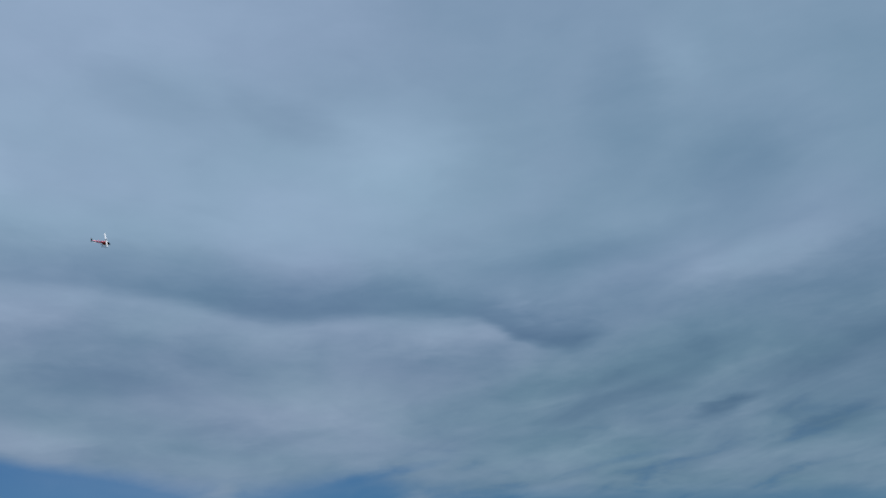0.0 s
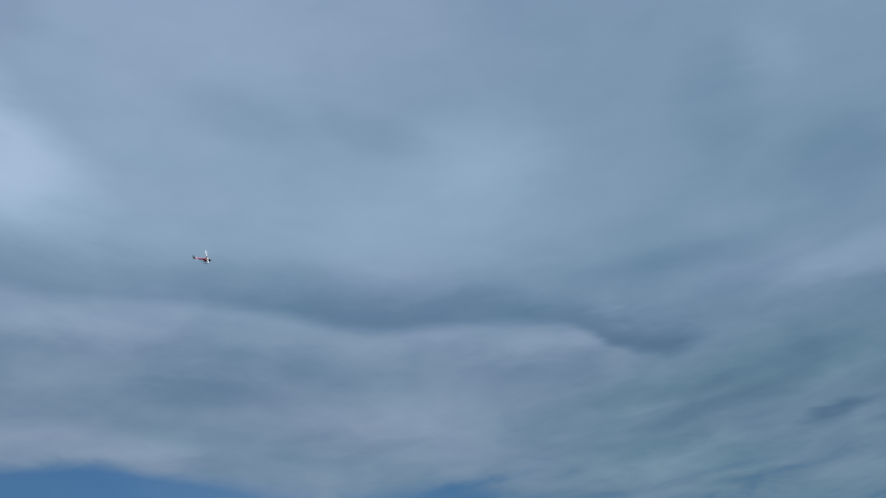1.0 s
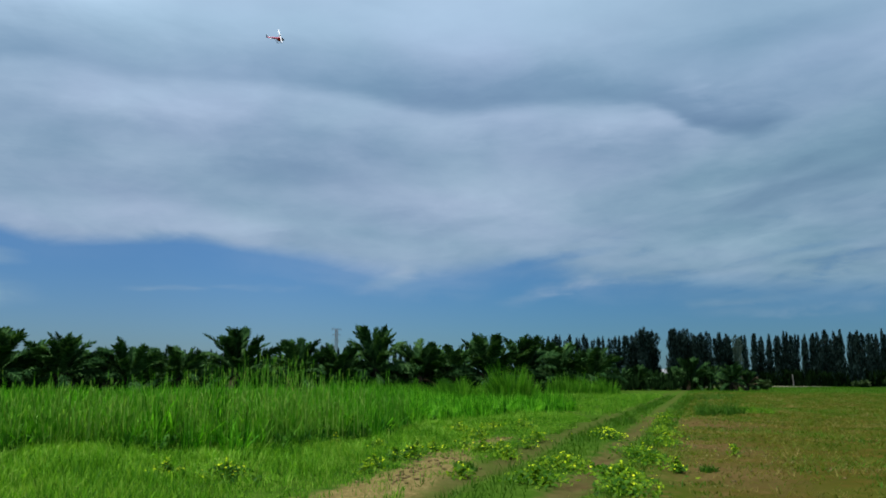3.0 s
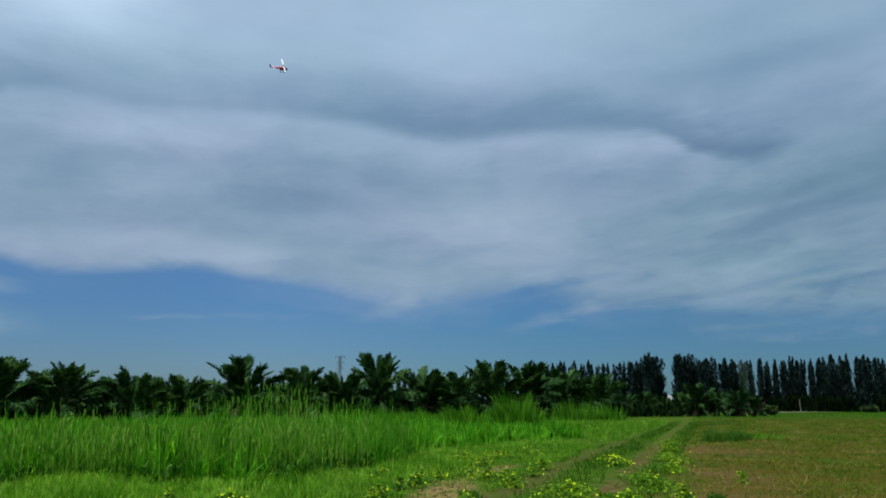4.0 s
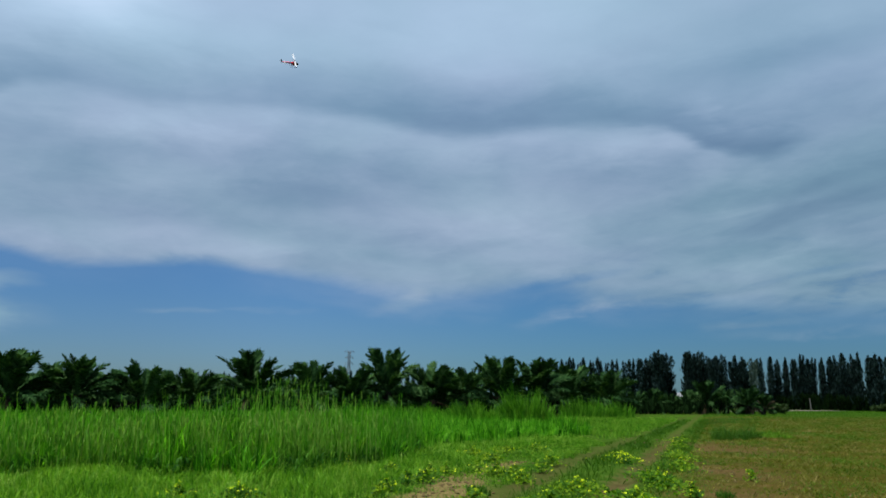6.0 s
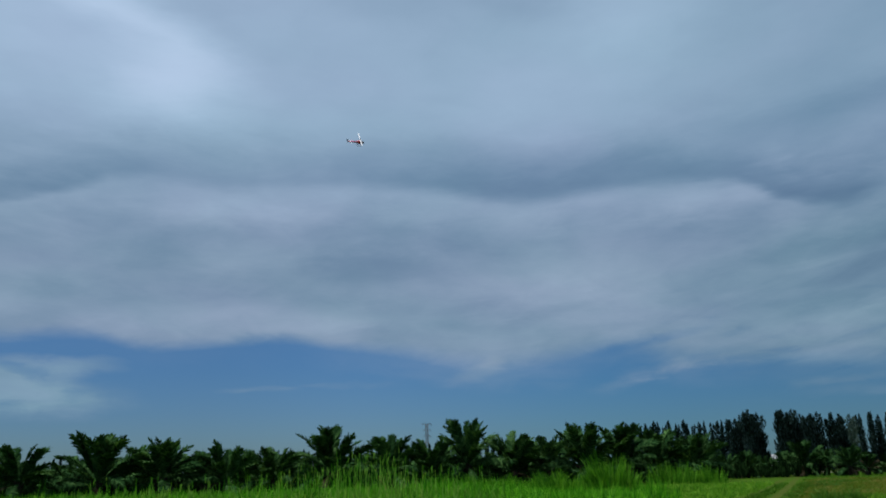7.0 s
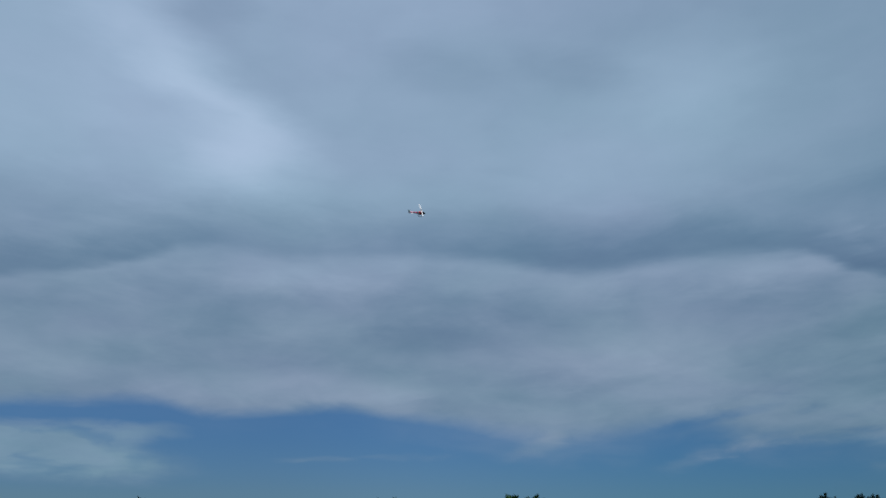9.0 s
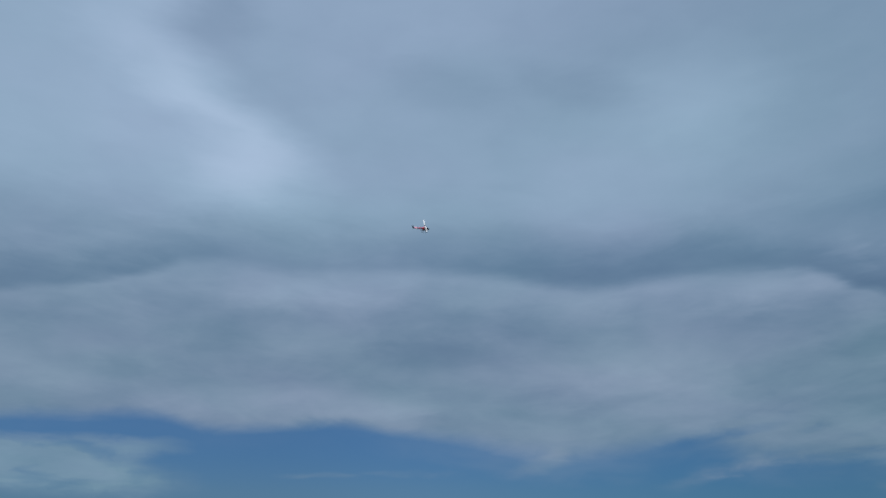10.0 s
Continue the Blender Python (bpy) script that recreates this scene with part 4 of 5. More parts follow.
def verge_grass():
    """Short grass: lush on the verge, thin between the ruts, sparse and half dry on the field."""
    rng = np.random.default_rng(5)
    keep = lambda x, y: (y < grass_front(x) + 0.8) & (across(x, y) < -4.5 - 0.15 * np.sin(y * 2.1))
    xa, ya = scatter(rng, 250000, -14, 6, 4.5, 36, keep)
    ragged = 0.25 * np.sin(ya * 2.9 + xa) + 0.2 * np.sin(ya * 6.7 - 3 * xa)
    gone = np.interp(np.abs(across(xa, ya) + np.interp(ya, [13.5, 18], [5.0, 5.65]) + ragged * 1.6) / np.interp(ya, [14, 18.5], [1.0, 0.68]), [0.40, 0.95], [0.93, 0.0]) * np.interp(ya + 2 * ragged, [20.6, 22.2], [1, 0]) * (1 - 0.9 * np.exp(-((ya - 17.9) / 0.6) ** 2))
    ok = rng.random(len(xa)) > gone
    xa, ya = xa[ok], ya[ok]
    uneven = np.sin(xa * 1.3 + ya * 0.7) + 0.8 * np.sin(xa * 3.7 - ya * 1.9 + 1) * np.sin(ya * 2.3 + xa) + 0.6 * np.sin(xa * 7.1 + ya * 5.3)
    ha = rng.uniform(0.10, 0.30, len(xa)) * (0.95 + 0.30 * uneven).clip(0.35, 1.7) * np.interp(grass_front(xa) - ya, [-0.5, 0.3, 1.2, 3], [0.9, 0.8, 0.75, 0.80]) * np.interp(np.abs(across(xa, ya) + 5.4), [0.8, 1.6], [0.45, 1.0])
    tx, ty = scatter(rng, 3400, -15, 5, 11.5, 36, lambda x, y: (y < grass_front(x) + 0.5) & (across(x, y) < -6.6))
    ok = rng.random(len(tx)) < np.interp(grass_front(tx) - ty, [0, 4], [1.0, 0.45])
    tx, ty = tx[ok], ty[ok]
    per = 30
    size = np.repeat(rng.uniform(0.45, 1.25, len(tx)), per)
    way = np.repeat(rng.uniform(0, 2 * np.pi, len(tx)), per) + rng.normal(0, 0.7, len(size))
    ox, oy = rng.normal(0, 0.11, (2, len(size)))
    xt, yt = np.repeat(tx, per) + ox * size, np.repeat(ty, per) + oy * size
    vt, ft = blades(rng, xt, yt, height_at(xt, yt) - 0.01, rng.uniform(0.13, 0.36, len(xt)) * size, rng.uniform(0.012, 0.024, len(xt)), np.abs(rng.normal(0.3, 0.45, len(xt))) + 0.15, 3, 0.45, way)
    tagged(new("lodged_grass", array_mesh("lodged_grass", vt, ft, LODGED)), "pale lodged tufts of grass along the tall stand", "grass", kind="stuff")
    ruts = lambda x, y: np.minimum(np.abs(across(x, y) + 4.15) * 1.0, np.abs(across(x, y) - right_rut(y)) * 0.8) > 0.18 + 0.42 * rng.random(len(x))
    xb, yb = scatter(rng, 190000, -4, 26, 4.5, 72, lambda x, y: (across(x, y) > -4.6) & (across(x, y) < -1.2) & ruts(x, y))
    ok = rng.random(len(xb)) < np.interp(yb, [30, 60], [1.0, 0.4])
    xb, yb = xb[ok], yb[ok]
    hb = rng.uniform(0.06, 0.18, len(xb)) * (1.0 + 0.35 * np.sin(xb * 2.9 + yb) * np.sin(yb * 1.7 - xb))
    xc, yc = scatter(rng, 30000, 4, 24, 34, 74, lambda x, y: (across(x, y) < -4.2) & (x > 6.4 - 0.02 * (y - 36)))
    hc = rng.uniform(0.10, 0.28, len(xc))
    x, y, h = np.r_[xa, xc], np.r_[ya, yc], np.r_[ha, hc]
    v, f = blades(rng, x, y, height_at(x, y) - 0.01, h, rng.uniform(0.010, 0.020, len(x)) * np.interp(y, [14, 60], [1, 2.6]), np.abs(rng.normal(0, 0.4, len(x))) + 0.1, 2)
    tagged(new("verge_grass", array_mesh("verge_grass", v, f, TURF)), "lush short green grass on the track's verge", "grass", kind="stuff")
    v, f = blades(rng, xb, yb, height_at(xb, yb) - 0.01, hb, rng.uniform(0.012, 0.022, len(xb)) * np.interp(yb, [14, 60], [1, 2.6]), np.abs(rng.normal(0, 0.6, len(xb))) + 0.15, 2)
    tagged(new("track_grass", array_mesh("track_grass", v, f, TRODDEN)), "trodden green grass between the wheel ruts", "grass", kind="stuff")
    keep = lambda x, y: (across(x, y) > -1.6) & (x < 0.80 * y + 2)
    cx, cy = scatter(rng, 58000, -1, 66, 4.5, 90, keep)
    mood = np.sin(cx * 0.7 + 0.4 * cy) * np.sin(cy * 0.45 - 0.3 * cx) + 0.6 * np.sin(cx * 2.1 + 1) * np.sin(cy * 1.3)
    ok = (rng.random(len(cx)) < 0.62 + 0.35 * mood) & (rng.random(len(cx)) < np.interp(cy, [70, 90], [1, 0.2]))
    for px, py, wide, r in ((6.4, 18.0, 2.4, 4.2), (9.4, 29.0, 1.8, 4.6), (4.8, 13.8, 3.0, 2.2)):
        ok &= rng.random(len(cx)) < np.interp(np.hypot((cx - px) * wide, cy - py), [0.35 * r, r], [0.2, 1])
    cx, cy = cx[ok], cy[ok]
    per = 18
    size = np.repeat(rng.uniform(0.4, 1.0, len(cx)) + 0.9 * (rng.random(len(cx)) > 0.9), per)
    ox, oy = rng.normal(0, 0.17, (2, len(cx) * per))
    xd, yd = np.repeat(cx, per) + ox * size * 1.5, np.repeat(cy, per) + oy * size * 1.2
    h = rng.uniform(0.03, 0.11, len(xd)) * size
    v, f = blades(rng, xd, yd, height_at(xd, yd) - 0.01, h, rng.uniform(0.018, 0.036, len(xd)) * np.interp(yd, [14, 60], [1, 2.4]), np.abs(rng.normal(0, 0.9, len(xd))) + 0.4, 1)
    xe, ye = scatter(rng, 110000, 12, 110, 58, 165, lambda x, y: (across(x, y) > -2.5) & (x < 0.66 * y))
    ok = rng.random(len(xe)) < np.interp(ye, [58, 95], [0.25, 1.0])
    xe, ye = xe[ok], ye[ok]
    ve, fe = blades(rng, xe, ye, height_at(xe, ye) - 0.01, rng.uniform(0.06, 0.20, len(xe)), rng.uniform(0.03, 0.06, len(xe)), np.abs(rng.normal(0, 0.4, len(xe))) + 0.1, 1)
    tagged(new("far_grass", array_mesh("far_grass", ve, fe, FIELDGREEN)), "even green grass at the field's far end", "grass", kind="stuff")
    xg, yg = scatter(rng, 260000, 4, 40, 12, 62, lambda x, y: (across(x, y) > -1.0) & (x < 0.66 * y))
    drift = 0.55 * np.exp(-((xg - 18.5) / 5.5) ** 2 - ((yg - 41) / 4.0) ** 2) + 0.6 * np.exp(-((xg - 9.5) / 3.0) ** 2 - ((yg - 14.3) / 1.2) ** 2) + 0.30 * np.exp(-((yg - 56) / 4.0) ** 2) \
        + 0.35 * np.maximum(0, np.sin(xg * 0.55 + 0.3 * yg + 1) * np.sin(yg * 0.33 - 0.21 * xg + 2)) + 0.07 * np.sin(xg * 2.3) * np.sin(yg * 1.9)
    ok = rng.random(len(xg)) < drift
    xg, yg = xg[ok], yg[ok]
    vg, fg = blades(rng, xg, yg, height_at(xg, yg) - 0.01, rng.uniform(0.03, 0.09, len(xg)), rng.uniform(0.014, 0.026, len(xg)) * np.interp(yg, [14, 60], [1, 2.8]), np.abs(rng.normal(0, 0.8, len(xg))) + 0.3, 1)
    tagged(new("grass_drift", array_mesh("grass_drift", vg, fg, FIELDGREEN)), "greener grass drifting over the half-dry field", "grass", kind="stuff")
    tagged(new("field_grass", array_mesh("field_grass", v, f, DRYGRASS)), "thin half-dry olive grass over brown soil", "grass", kind="stuff")


verge_grass()


def clods():
    """Loose lumps of earth where the soil lies bare."""
    rng = np.random.default_rng(71)
    ball = bmesh.new()
    bmesh.ops.create_icosphere(ball, subdivisions=1, radius=1.0)
    one = np.array([v.co for v in ball.verts])
    tri = np.array([[v.index for v in f.verts] for f in ball.faces])
    ball.free()
    t = rng.uniform(12.5, 21.5, 150)
    x1, y1 = 0.339 * t - np.interp(t, [13.5, 18], [5.0, 5.65]) + rng.normal(0, 0.28, 150), t
    x2, y2 = rng.normal(6.2, 1.0, 110), rng.uniform(13, 22, 110)
    x3, y3 = rng.normal(9.4, 1.3, 80), rng.normal(29, 2.5, 80)
    x, y = np.r_[x1, x2, x3], np.r_[y1, y2, y3]
    r = rng.uniform(0.012, 0.042, len(x)) * np.r_[np.ones(150), np.full(110, 0.8), np.full(80, 1.2)]
    lump = one[None] * rng.uniform(0.7, 1.3, (len(x), len(one), 1)) * [1.3, 1.1, 0.7]
    verts = lump * r[:, None, None] + np.stack([x, y, height_at(x, y) + r * 0.2], -1)[:, None]
    faces = (tri[None] + (np.arange(len(x)) * len(one))[:, None, None]).reshape(-1, 3)
    tagged(new("clods", array_mesh("clods", verts.reshape(-1, 3), faces, CLOD)), "loose brown clods of earth on bare soil", "clods", kind="stuff")


clods()


def tuft(cx, cy, rx, ry, high, count, seed, label, material=TUFT):
    rng = np.random.default_rng(seed)
    a, r = rng.uniform(0, 2 * np.pi, count), np.sqrt(rng.random(count))
    x, y = cx + np.cos(a) * r * rx, cy + np.sin(a) * r * ry
    v, f = blades(rng, x, y, height_at(x, y) - 0.01, high * (1.1 - 0.5 * r) * rng.uniform(0.35, 1.1, count), rng.uniform(0.015, 0.03, count), np.abs(rng.normal(0, 0.45, count)) + 0.1, 3, 0.4)
    tagged(new("grass_tuft", array_mesh("grass_tuft", v, f, material)), label, "grass tuft", kind="stuff")


tuft(11.75, 35.2, 0.45, 0.7, 0.95, 420, 41, "dark green grass tuft on the dry field")
tuft(12.5, 35.5, 0.60, 0.7, 0.68, 420, 42, "dark green grass tuft on the dry field")
tuft(13.15, 35.9, 0.55, 0.6, 0.85, 300, 46, "dark green grass tuft on the dry field")
tuft(14.4, 36.8, 1.2, 0.8, 0.42, 500, 43, "low green grass patch on the dry field", TURF)
tuft(0.5, 14.6, 0.22, 0.35, 0.22, 220, 47, "dark leafy weed at the bare strip's edge")
tuft(4.85, 14.5, 0.16, 0.25, 0.18, 160, 48, "dark weed on the bare earth")
tuft(-3.3, 12.8, 0.35, 0.4, 0.25, 260, 49, "dark leafy weed in the verge")
tuft(-3.5, 20.3, 0.35, 0.3, 1.95, 26, 50, "pale dry cane stems standing over the grass", STRAW)
tuft(20.5, 60.0, 1.6, 1.2, 0.40, 700, 44, "low dark weeds near the track's end")
tuft(25.0, 72.0, 1.8, 1.2, 0.50, 700, 45, "low dark weeds near the track's end")


def field_weeds():
    """Small dark weeds and straw wisps scattered over the half-dry field."""
    for name, count, per, seed, high, material, label in (("dark_weeds", 100, 16, 61, 0.10, TUFT, "small dark weeds dotted over the field"),
                                                          ("straw_wisps", 260, 18, 62, 0.07, STRAW, "wisps of pale straw among the field grass")):
        rng = np.random.default_rng(seed)
        cx, cy = scatter(rng, count * 3, 4, 40, 12, 60, lambda x, y: (across(x, y) > -1.4) & (x < 0.66 * y))
        cx, cy = cx[:count], cy[:count]
        size = np.repeat(rng.uniform(0.5, 1.5, len(cx)), per)
        ox, oy = rng.normal(0, 0.13, (2, len(cx) * per))
        x, y = np.repeat(cx, per) + ox * size * 1.4, np.repeat(cy, per) + oy * size
        v, f = blades(rng, x, y, height_at(x, y) - 0.01, high * size * rng.uniform(0.4, 1.1, len(x)), rng.uniform(0.012, 0.03, len(x)), np.abs(rng.normal(0, 0.5, len(x))) + 0.15, 2, 0.3)
        tagged(new(name, array_mesh(name, v, f, material)), label, "weeds", kind="stuff")


field_weeds()


def stand_weeds():
    """Dark broad-leaved clumps added for the shaded gaps at the tall stand's front."""
    rng = np.random.default_rng(83)
    cx = np.concatenate([rng.normal(m, 0.8, 64) for m in (-9.0, -6.3, -4.6, -3.2, -2.2)])
    cy = grass_front(cx) + rng.uniform(-0.3, 1.4, 320) + 0.4 * np.sin(cx * 2.3)
    per = 16
    size = np.repeat(rng.uniform(0.3, 1.0, 320), per)
    ox, oy = rng.normal(0, 0.12, (2, len(size)))
    x, y = np.repeat(cx, per) + ox * size, np.repeat(cy, per) + oy * size
    v, f = blades(rng, x, y, height_at(x, y) + rng.uniform(0, 0.32, len(x)) * size, rng.uniform(0.14, 0.34, len(x)) * size, rng.uniform(0.03, 0.065, len(x)), np.abs(rng.normal(0, 0.6, len(x))) + 0.25, 3, 0.5)
    tagged(new("stand_weeds", array_mesh("stand_weeds", v, f, SHADE_CLUMP)), "dark broad-leaved clumps added for shaded gaps at the tall grass's foot", "weeds", kind="stuff")


stand_weeds()


# ---------------------------------------------------------------- creeping plants with yellow flowers
def flowering_creeper(x, y, rx, ry, flowers, leaves, seed):
    rng = np.random.default_rng(seed)
    plant = tagged(new("flowering_creeper"), "low leafy creeper dotted with small yellow flowers", "plant", "creepers along the track")
    plant.location = (x, y, float(height_at(np.array(x), np.array(y))))

    def discs(count, size, lo, hi, tilt, petals, material, name):
        a, r = rng.uniform(0, 2 * np.pi, count), np.abs(rng.normal(0, 0.62, count))
        c = np.stack([np.cos(a) * r * rx, np.sin(a) * r * ry, rng.uniform(lo, hi, count) * (1.15 - 0.6 * np.minimum(r, 1.2))], -1)
        nrm = np.stack([rng.normal(0, tilt, count), rng.normal(-0.35 * tilt, tilt, count), np.ones(count)], -1)
        nrm /= np.linalg.norm(nrm, axis=1, keepdims=True)
        s = np.cross(nrm, rng.normal(0, 1, (count, 3)))
        s /= np.linalg.norm(s, axis=1, keepdims=True)
        t = np.cross(nrm, s)
        s, t, size = s[:, None], t[:, None], (rng.uniform(0.7, 1.2, count) * size)[:, None, None]
        ang = np.arange(2 * petals) * np.pi / petals
        rad = np.where(np.arange(2 * petals) % 2 == 0, 1.0, 0.55)
        ring = c[:, None] + size * (s * (np.cos(ang) * rad)[None, :, None] + t * (np.sin(ang) * rad)[None, :, None]) + 0.25 * size * nrm[:, None] * (rad - 0.5)[None, :, None]
        verts = np.concatenate([c[:, None], ring], 1)
        k = 2 * petals
        one = np.array([[0, 1 + i, 1 + (i + 1) % k] for i in range(k)])
        faces = (one[None] + (np.arange(count) * (k + 1))[:, None, None]).reshape(-1, 3)
        return part_of(name, array_mesh(name, verts.reshape(-1, 3), faces, material), plant)

    tagged(discs(int(leaves * 1.6), 0.046, 0.02, 0.22, 0.8, 2, CREEPER, "leaves"), "fresh green toothed leaves", kind="stuff")
    tagged(discs(int(flowers * 1.5), 0.028 if flowers > 25 else 0.023, 0.12, 0.29, 0.6, 5, PETAL, "blossoms"), "small bright yellow blossoms", kind="stuff")


for k, (x, y, rx, ry, fl, lv) in enumerate((
        (4.6, 21.9, 0.42, 1.5, 110, 420), (2.4, 15.4, 0.48, 0.9, 70, 520), (1.5, 17.4, 0.26, 0.7, 40, 260), (0.4, 13.6, 0.22, 0.3, 14, 110), (-0.5, 16.2, 0.28, 0.4, 22, 160),
        (3.0, 13.4, 0.40, 1.2, 90, 700), (4.15, 16.4, 0.38, 1.7, 60, 640), (1.5, 12.5, 0.45, 0.5, 30, 300), (2.7, 11.7, 0.4, 0.7, 30, 300),
        (8.0, 28.6, 0.35, 1.4, 22, 260), (6.5, 23.2, 0.40, 1.3, 30, 260), (5.5, 19.6, 0.40, 1.3, 26, 340), (4.25, 14.4, 0.15, 0.2, 24, 80),
        (1.1, 21.3, 0.45, 0.8, 20, 180), (2.5, 20.4, 0.35, 0.7, 16, 130), (2.1, 19.2, 0.28, 0.5, 14, 110), (0.6, 18.9, 0.3, 0.5, 12, 110), (9.2, 32.5, 0.4, 1.4, 14, 160),
        (-2.3, 18.4, 0.16, 0.2, 10, 50), (-1.3, 17.9, 0.32, 0.3, 16, 90), (-1.2, 13.9, 0.2, 0.3, 8, 60), (-4.3, 12.9, 0.26, 0.3, 40, 180), (-3.35, 12.9, 0.40, 0.6, 92, 460),
        (-1.15, 14.7, 0.25, 0.3, 22, 80), (-0.85, 15.7, 0.22, 0.3, 22, 70), (-0.45, 17.4, 0.25, 0.3, 28, 80), (-0.1, 17.7, 0.22, 0.25, 22, 60), (0.6, 23.0, 0.5, 0.8, 30, 220),
        (1.6, 23.6, 0.5, 0.9, 34, 240), (2.6, 24.8, 0.4, 1.0, 26, 180), (1.0, 18.1, 0.35, 0.5, 26, 220), (1.45, 18.2, 0.25, 0.4, 22, 150), (6.2, 16.9, 0.16, 0.3, 6, 50))):
    flowering_creeper(x, y, rx, ry, int(fl * 0.8) if fl > 100 else int(fl * 0.38), lv, 100 + k)


# ---------------------------------------------------------------- far things: pylon, shed, post, shrubs
def pylon():
    d = 620.0
    x, y = toward(7.33, d)
    tower = tagged(new("lattice_pylon"), "grey steel lattice pylon far behind the palms", "pylon")
    tower.matrix_basis = pose(x, y, 0, 0, 0, 20)
    high, foot, waist = 38.0, 3.0, 0.8
    half = lambda z: foot + (waist - foot) * min(1, z / 26)
    levels = [0, 6, 11.5, 16.5, 21, 25, 28.5, 31.5, 34.5, 38]
    for sx in (-1, 1):
        for sy in (-1, 1):
            part("leg", tube(bmesh.new(), [(sx * half(z), sy * half(z), z) for z in (0, 13, 26, 38)], 0.22, 5), HAZED_STEEL, tower)
    for a, b in zip(levels, levels[1:]):
        bm = bmesh.new()
        for axis in (0, 1):
            for s in (-1, 1):
                def at(q, z):
                    return (q * half(z), s * half(z), z) if axis == 0 else (s * half(z), q * half(z), z)
                tube(bm, [at(-1, a), at(1, b)], 0.12, 4)
                tube(bm, [at(1, a), at(-1, b)], 0.12, 4)
                tube(bm, [at(-1, b), at(1, b)], 0.12, 4)
        part("bracing", bm, HAZED_STEEL, tower)
    for z, reach in ((28.5, 3.0), (33, 3.3), (37.5, 3.9)):
        bm = bmesh.new()
        for s in (-1, 1):
            tube(bm, [(s * waist, -waist, z), (s * reach, 0, z + 0.3)], 0.15, 4)
            tube(bm, [(s * waist, waist, z), (s * reach, 0, z + 0.3)], 0.15, 4)
            tube(bm, [(s * waist, 0, z + 1.4), (s * reach, 0, z + 0.3)], 0.15, 4)
            tube(bm, [(s * reach * 0.9, 0, z + 0.3), (s * reach * 0.9, 0, z - 1.2)], 0.12, 4)
        part("cross_arm", bm, HAZED_STEEL, tower)


pylon()


def concrete_post(az, d, high, lean):
    x, y = toward(az, d)
    bm = box(bmesh.new(), (-0.07, -0.07, -0.3), (0.07, 0.07, high))
    bmesh.ops.bevel(bm, geom=bm.edges[:], offset=0.03, segments=1, affect="EDGES")
    me = bpy.data.meshes.new("concrete_post")
    bm.to_mesh(me)
    bm.free()
    me.materials.append(CONCRETE)
    ob = tagged(new("concrete_post", me), "weathered concrete post before the windbreak", "post")
    ob.matrix_basis = pose(x, y, 0, 0, lean, 15)


concrete_post(-24.05, 165, 2.4, -4)


def shed(az, d, w, deep, high):
    x, y = toward(az, d)
    house = tagged(new("shed"), "small whitewashed shed half hidden behind trees", "shed")
    house.matrix_basis = pose(x, y, 0, 0, 0, az + 8)
    part("wall", box(bmesh.new(), (-w / 2, -deep / 2, -0.1), (w / 2, deep / 2, high)), WHITEWALL, house)
    bm = bmesh.new()
    a = [bm.verts.new(p) for p in ((-w / 2 - 0.3, -deep / 2 - 0.4, high), (w / 2 + 0.3, -deep / 2 - 0.4, high), (w / 2 + 0.3, 0, high + 0.9), (-w / 2 - 0.3, 0, high + 0.9),
                                   (-w / 2 - 0.3, deep / 2 + 0.4, high), (w / 2 + 0.3, deep / 2 + 0.4, high))]
    for q in ((0, 1, 2, 3), (3, 2, 5, 4), (0, 3, 4), (1, 5, 2), (0, 4, 5, 1)):
        bm.faces.new([a[i] for i in q])
    part("roof", bm, ROOFMETAL, house, "grey sheet metal roof")
    part("door", box(bmesh.new(), (-0.45, -deep / 2 - 0.05, 0), (0.45, -deep / 2 - 0.004, 2.0)), DARKGLASS, house)


shed(-15.95, 188, 2.6, 3.0, 2.7)
shed(-20.55, 192, 2.4, 3.0, 3.4)


def shrub(az, d, r, high, seed):
    rng = np.random.default_rng(seed)
    x, y = toward(az, d)
    plant = tagged(new("shrub"), "round green shrub beside the far road", "shrub")
    plant.location = (x, y, 0)
    bm = bmesh.new()
    for k in range(7):
        a = k * 0.9
        tube(bm, [(0, 0, -0.1), (math.cos(a) * r * 0.3, math.sin(a) * r * 0.3, high * 0.4), (math.cos(a) * r * 0.7, math.sin(a) * r * 0.7, high * 0.8)], [0.05, 0.03, 0.01], 5)
    part("stems", bm, BARK, plant)
    n = 900
    c = rng.normal(0, 1, (n, 3))
    c /= np.linalg.norm(c, axis=1, keepdims=True)
    c *= (rng.random(n) ** 0.4 * (0.8 + 0.3 * np.sin(c[:, 0] * 5 + seed)))[:, None]
    c = c * [r, r, high * 0.5] + [0, 0, high * 0.52]
    s = rng.normal(0, 0.13, (n, 3))
    t = rng.normal(0, 0.13, (n, 3))
    verts = np.stack([c - s, c + t, c + s, c - t], 1).reshape(-1, 3)
    part_of("leaves", array_mesh("leaves", verts, np.arange(4 * n).reshape(-1, 4), SHRUB), plant)


shrub(-28.0, 167, 1.5, 1.4, 56)
shrub(-29.6, 168, 1.4, 2.2, 58)
shrub(-19.9, 112, 1.2, 1.6, 52)
shrub(-21.9, 118, 1.6, 1.6, 54)


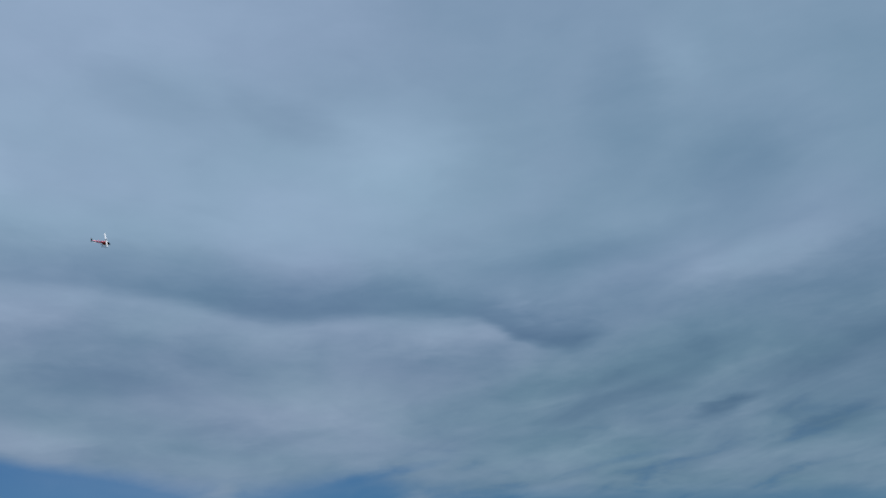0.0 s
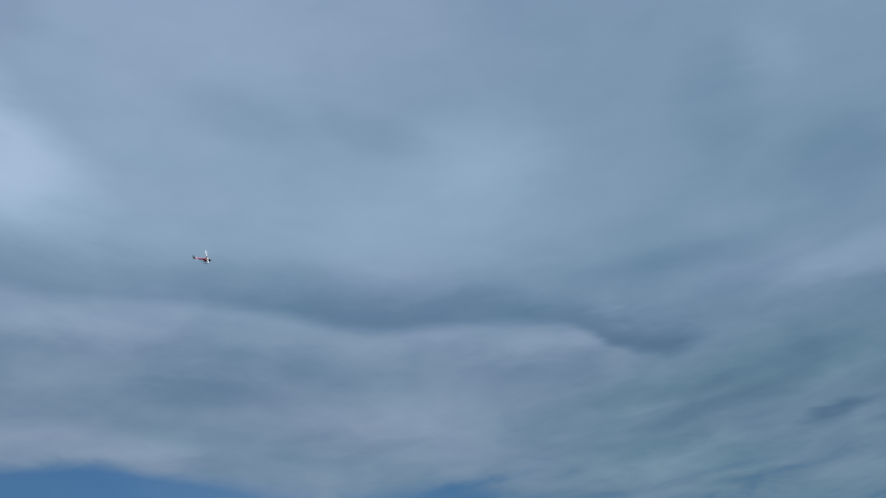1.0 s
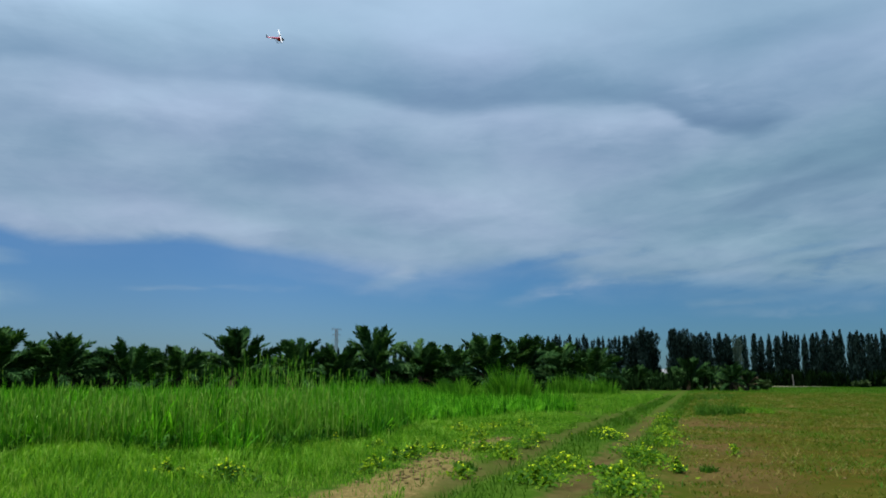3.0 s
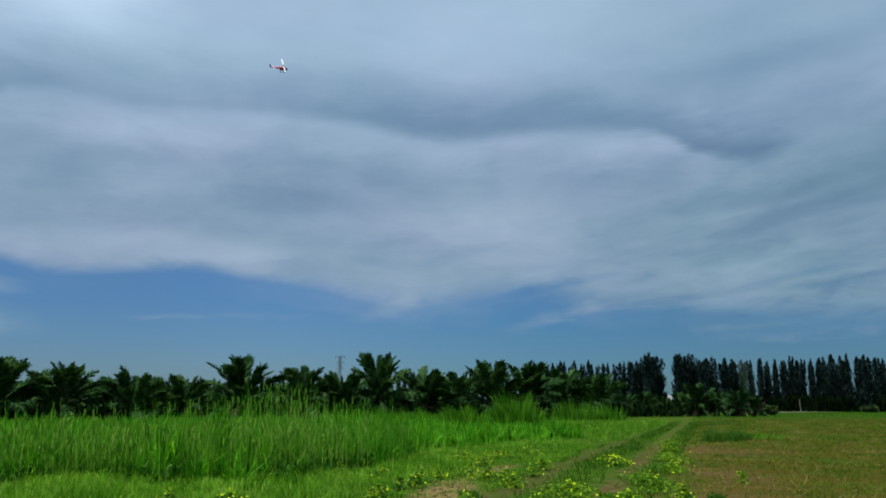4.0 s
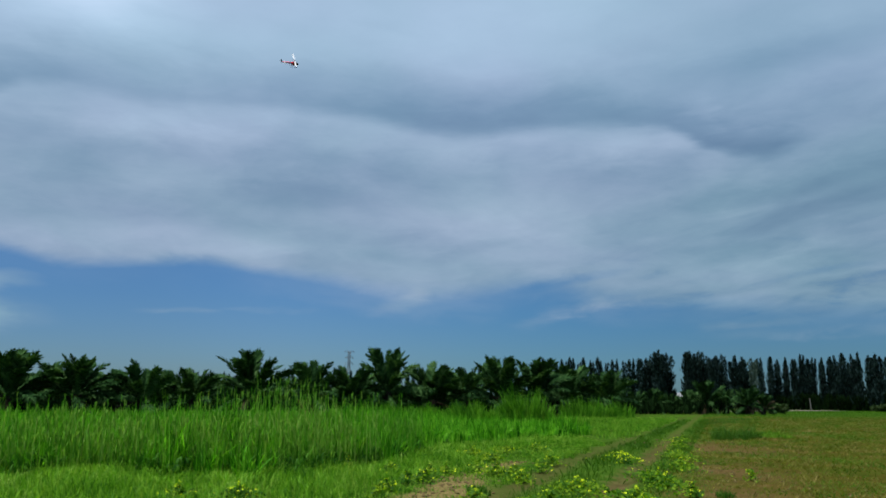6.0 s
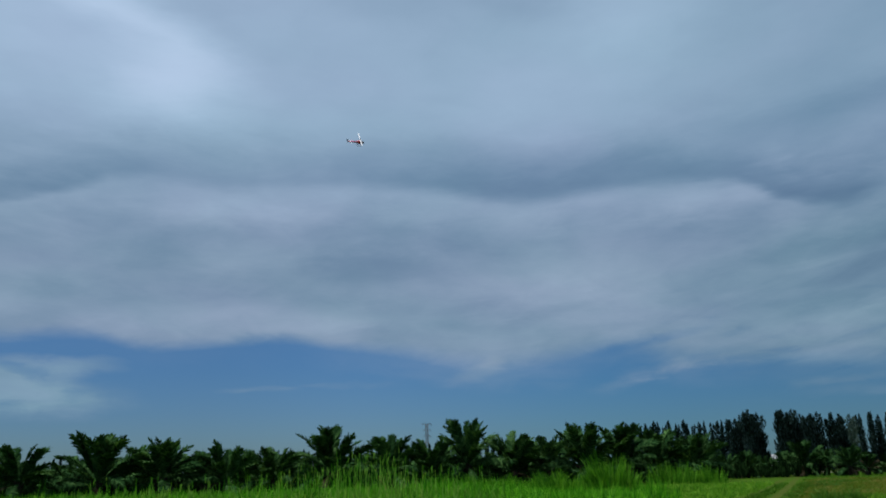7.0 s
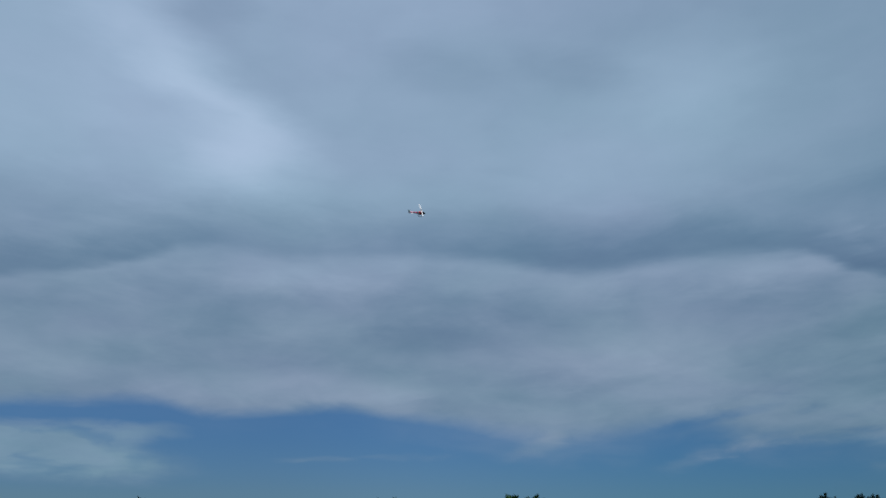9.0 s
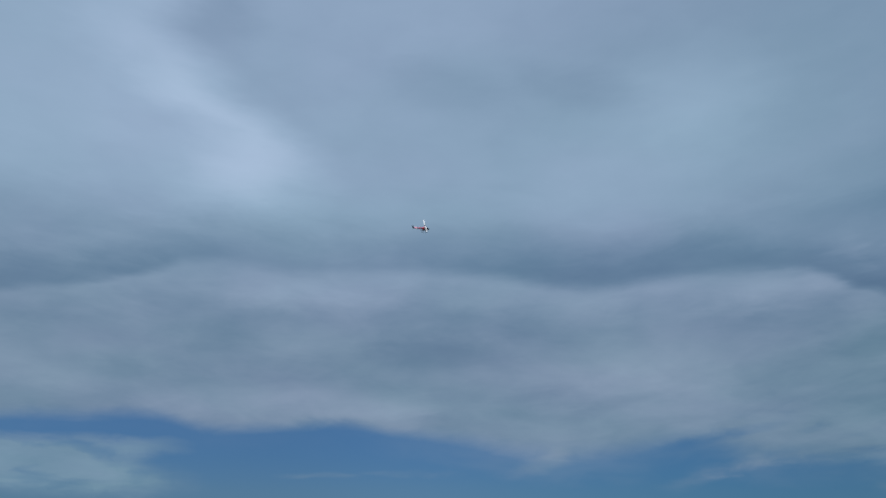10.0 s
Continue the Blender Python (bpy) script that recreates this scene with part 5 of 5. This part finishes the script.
# ---------------------------------------------------------------- the model helicopter
def helicopter():
    d, az, el = 40.0, 12.2, 23.6
    eye = Vector((0, 0, 1.6))
    h, p = radians(az), radians(el)
    way = Vector((-math.sin(h) * math.cos(p), math.cos(h) * math.cos(p), math.sin(p)))
    heli = tagged(new("model_helicopter"), "red and black model helicopter with white rotor blades, flying", "model helicopter")
    # nose to the right of the line of sight, banked so that the rotor's disc tips towards the camera
    right = Vector((math.cos(h), math.sin(h), 0))
    up = right.cross(way)
    nose = (right + way * 0.35).normalized()
    mast = (up * 0.86 - way * 0.50)
    mast = (mast - nose * mast.dot(nose)).normalized()
    side = mast.cross(nose)
    m = Matrix((nose, side, mast)).transposed().to_4x4()
    heli.matrix_basis = Matrix.Translation(eye + way * d) @ m

    def lathe(rings, sides=14):
        bm = bmesh.new()
        loops = []
        for x, ry, rz, z in rings:
            loops.append([bm.verts.new((x, ry * math.cos(a), z + rz * math.sin(a))) for a in (2 * math.pi * k / sides for k in range(sides))])
        for a, b in zip(loops, loops[1:]):
            for k in range(sides):
                bm.faces.new((a[k], b[k], b[(k + 1) % sides], a[(k + 1) % sides]))
        bm.faces.new(loops[0])
        bm.faces.new(list(reversed(loops[-1])))
        for f in bm.faces:
            f.smooth = True
        return bm

    part("fuselage", lathe([(-0.14, 0.02, 0.03, 0.0), (-0.08, 0.055, 0.075, -0.01), (0.02, 0.075, 0.095, -0.015), (0.10, 0.07, 0.085, -0.02)]), REDPAINT, heli, "red fuselage")
    part("canopy", lathe([(0.10, 0.071, 0.086, -0.02), (0.17, 0.064, 0.075, -0.025), (0.23, 0.045, 0.05, -0.035), (0.265, 0.015, 0.018, -0.045)]), BLACKPAINT, heli, "glossy black canopy")
    part("tail_boom", lathe([(-0.62, 0.022, 0.024, 0.02), (-0.40, 0.032, 0.036, 0.012), (-0.12, 0.045, 0.052, 0.0)], 10), PINKPAINT, heli, "pale red tail boom")
    bm = bmesh.new()
    v = [bm.verts.new((x, y, z)) for y in (-0.006, 0.006) for x, z in ((-0.62, 0.0), (-0.54, 0.0), (-0.63, 0.15), (-0.68, 0.15))]
    for q in ((3, 2, 1, 0), (4, 5, 6, 7), (0, 1, 5, 4), (1, 2, 6, 5), (2, 3, 7, 6), (3, 0, 4, 7)):
        bm.faces.new([v[i] for i in q])
    part("tail_fin", bm, BLACKPAINT, heli, "black tail fin")
    part("stabiliser", box(bmesh.new(), (-0.47, -0.11, 0.008), (-0.42, 0.11, 0.016)), WHITEPAINT, heli)
    for s in (-1, 1):
        part("tail_blade", box(bmesh.new(), (-0.615, 0.024, 0.05 if s > 0 else -0.06), (-0.592, 0.030, 0.13 if s > 0 else 0.03)), WHITEPAINT, heli)
        skid = part("skid", tube(bmesh.new(), [(-0.13, s * 0.09, -0.175), (0.14, s * 0.09, -0.175), (0.19, s * 0.09, -0.155)], 0.008, 6), BLACKPAINT, heli)
        for x in (-0.07, 0.08):
            part("skid_strut", tube(bmesh.new(), [(x, s * 0.035, -0.08), (x, s * 0.09, -0.175)], 0.007, 6), BLACKPAINT, skid)
        blade = bmesh.new()
        box(blade, (-0.026, 0.05, -0.003), (0.026, 0.62, 0.004))
        ob = part("rotor_blade", blade, WHITEPAINT, heli, "long white rotor blade")
        ob.matrix_basis = pose(0.02, 0, 0.155, 0, 0, (0 if s > 0 else 180) - 8)
    part("mast", tube(bmesh.new(), [(0.02, 0, 0.05), (0.02, 0, 0.17)], 0.012, 8), METAL, heli)
    bm = box(bmesh.new(), (-0.01, -0.06, 0.145), (0.05, 0.06, 0.168))
    bmesh.ops.bevel(bm, geom=bm.edges[:], offset=0.008, segments=1, affect="EDGES")
    part("rotor_head", bm, BLACKPAINT, heli)


helicopter()
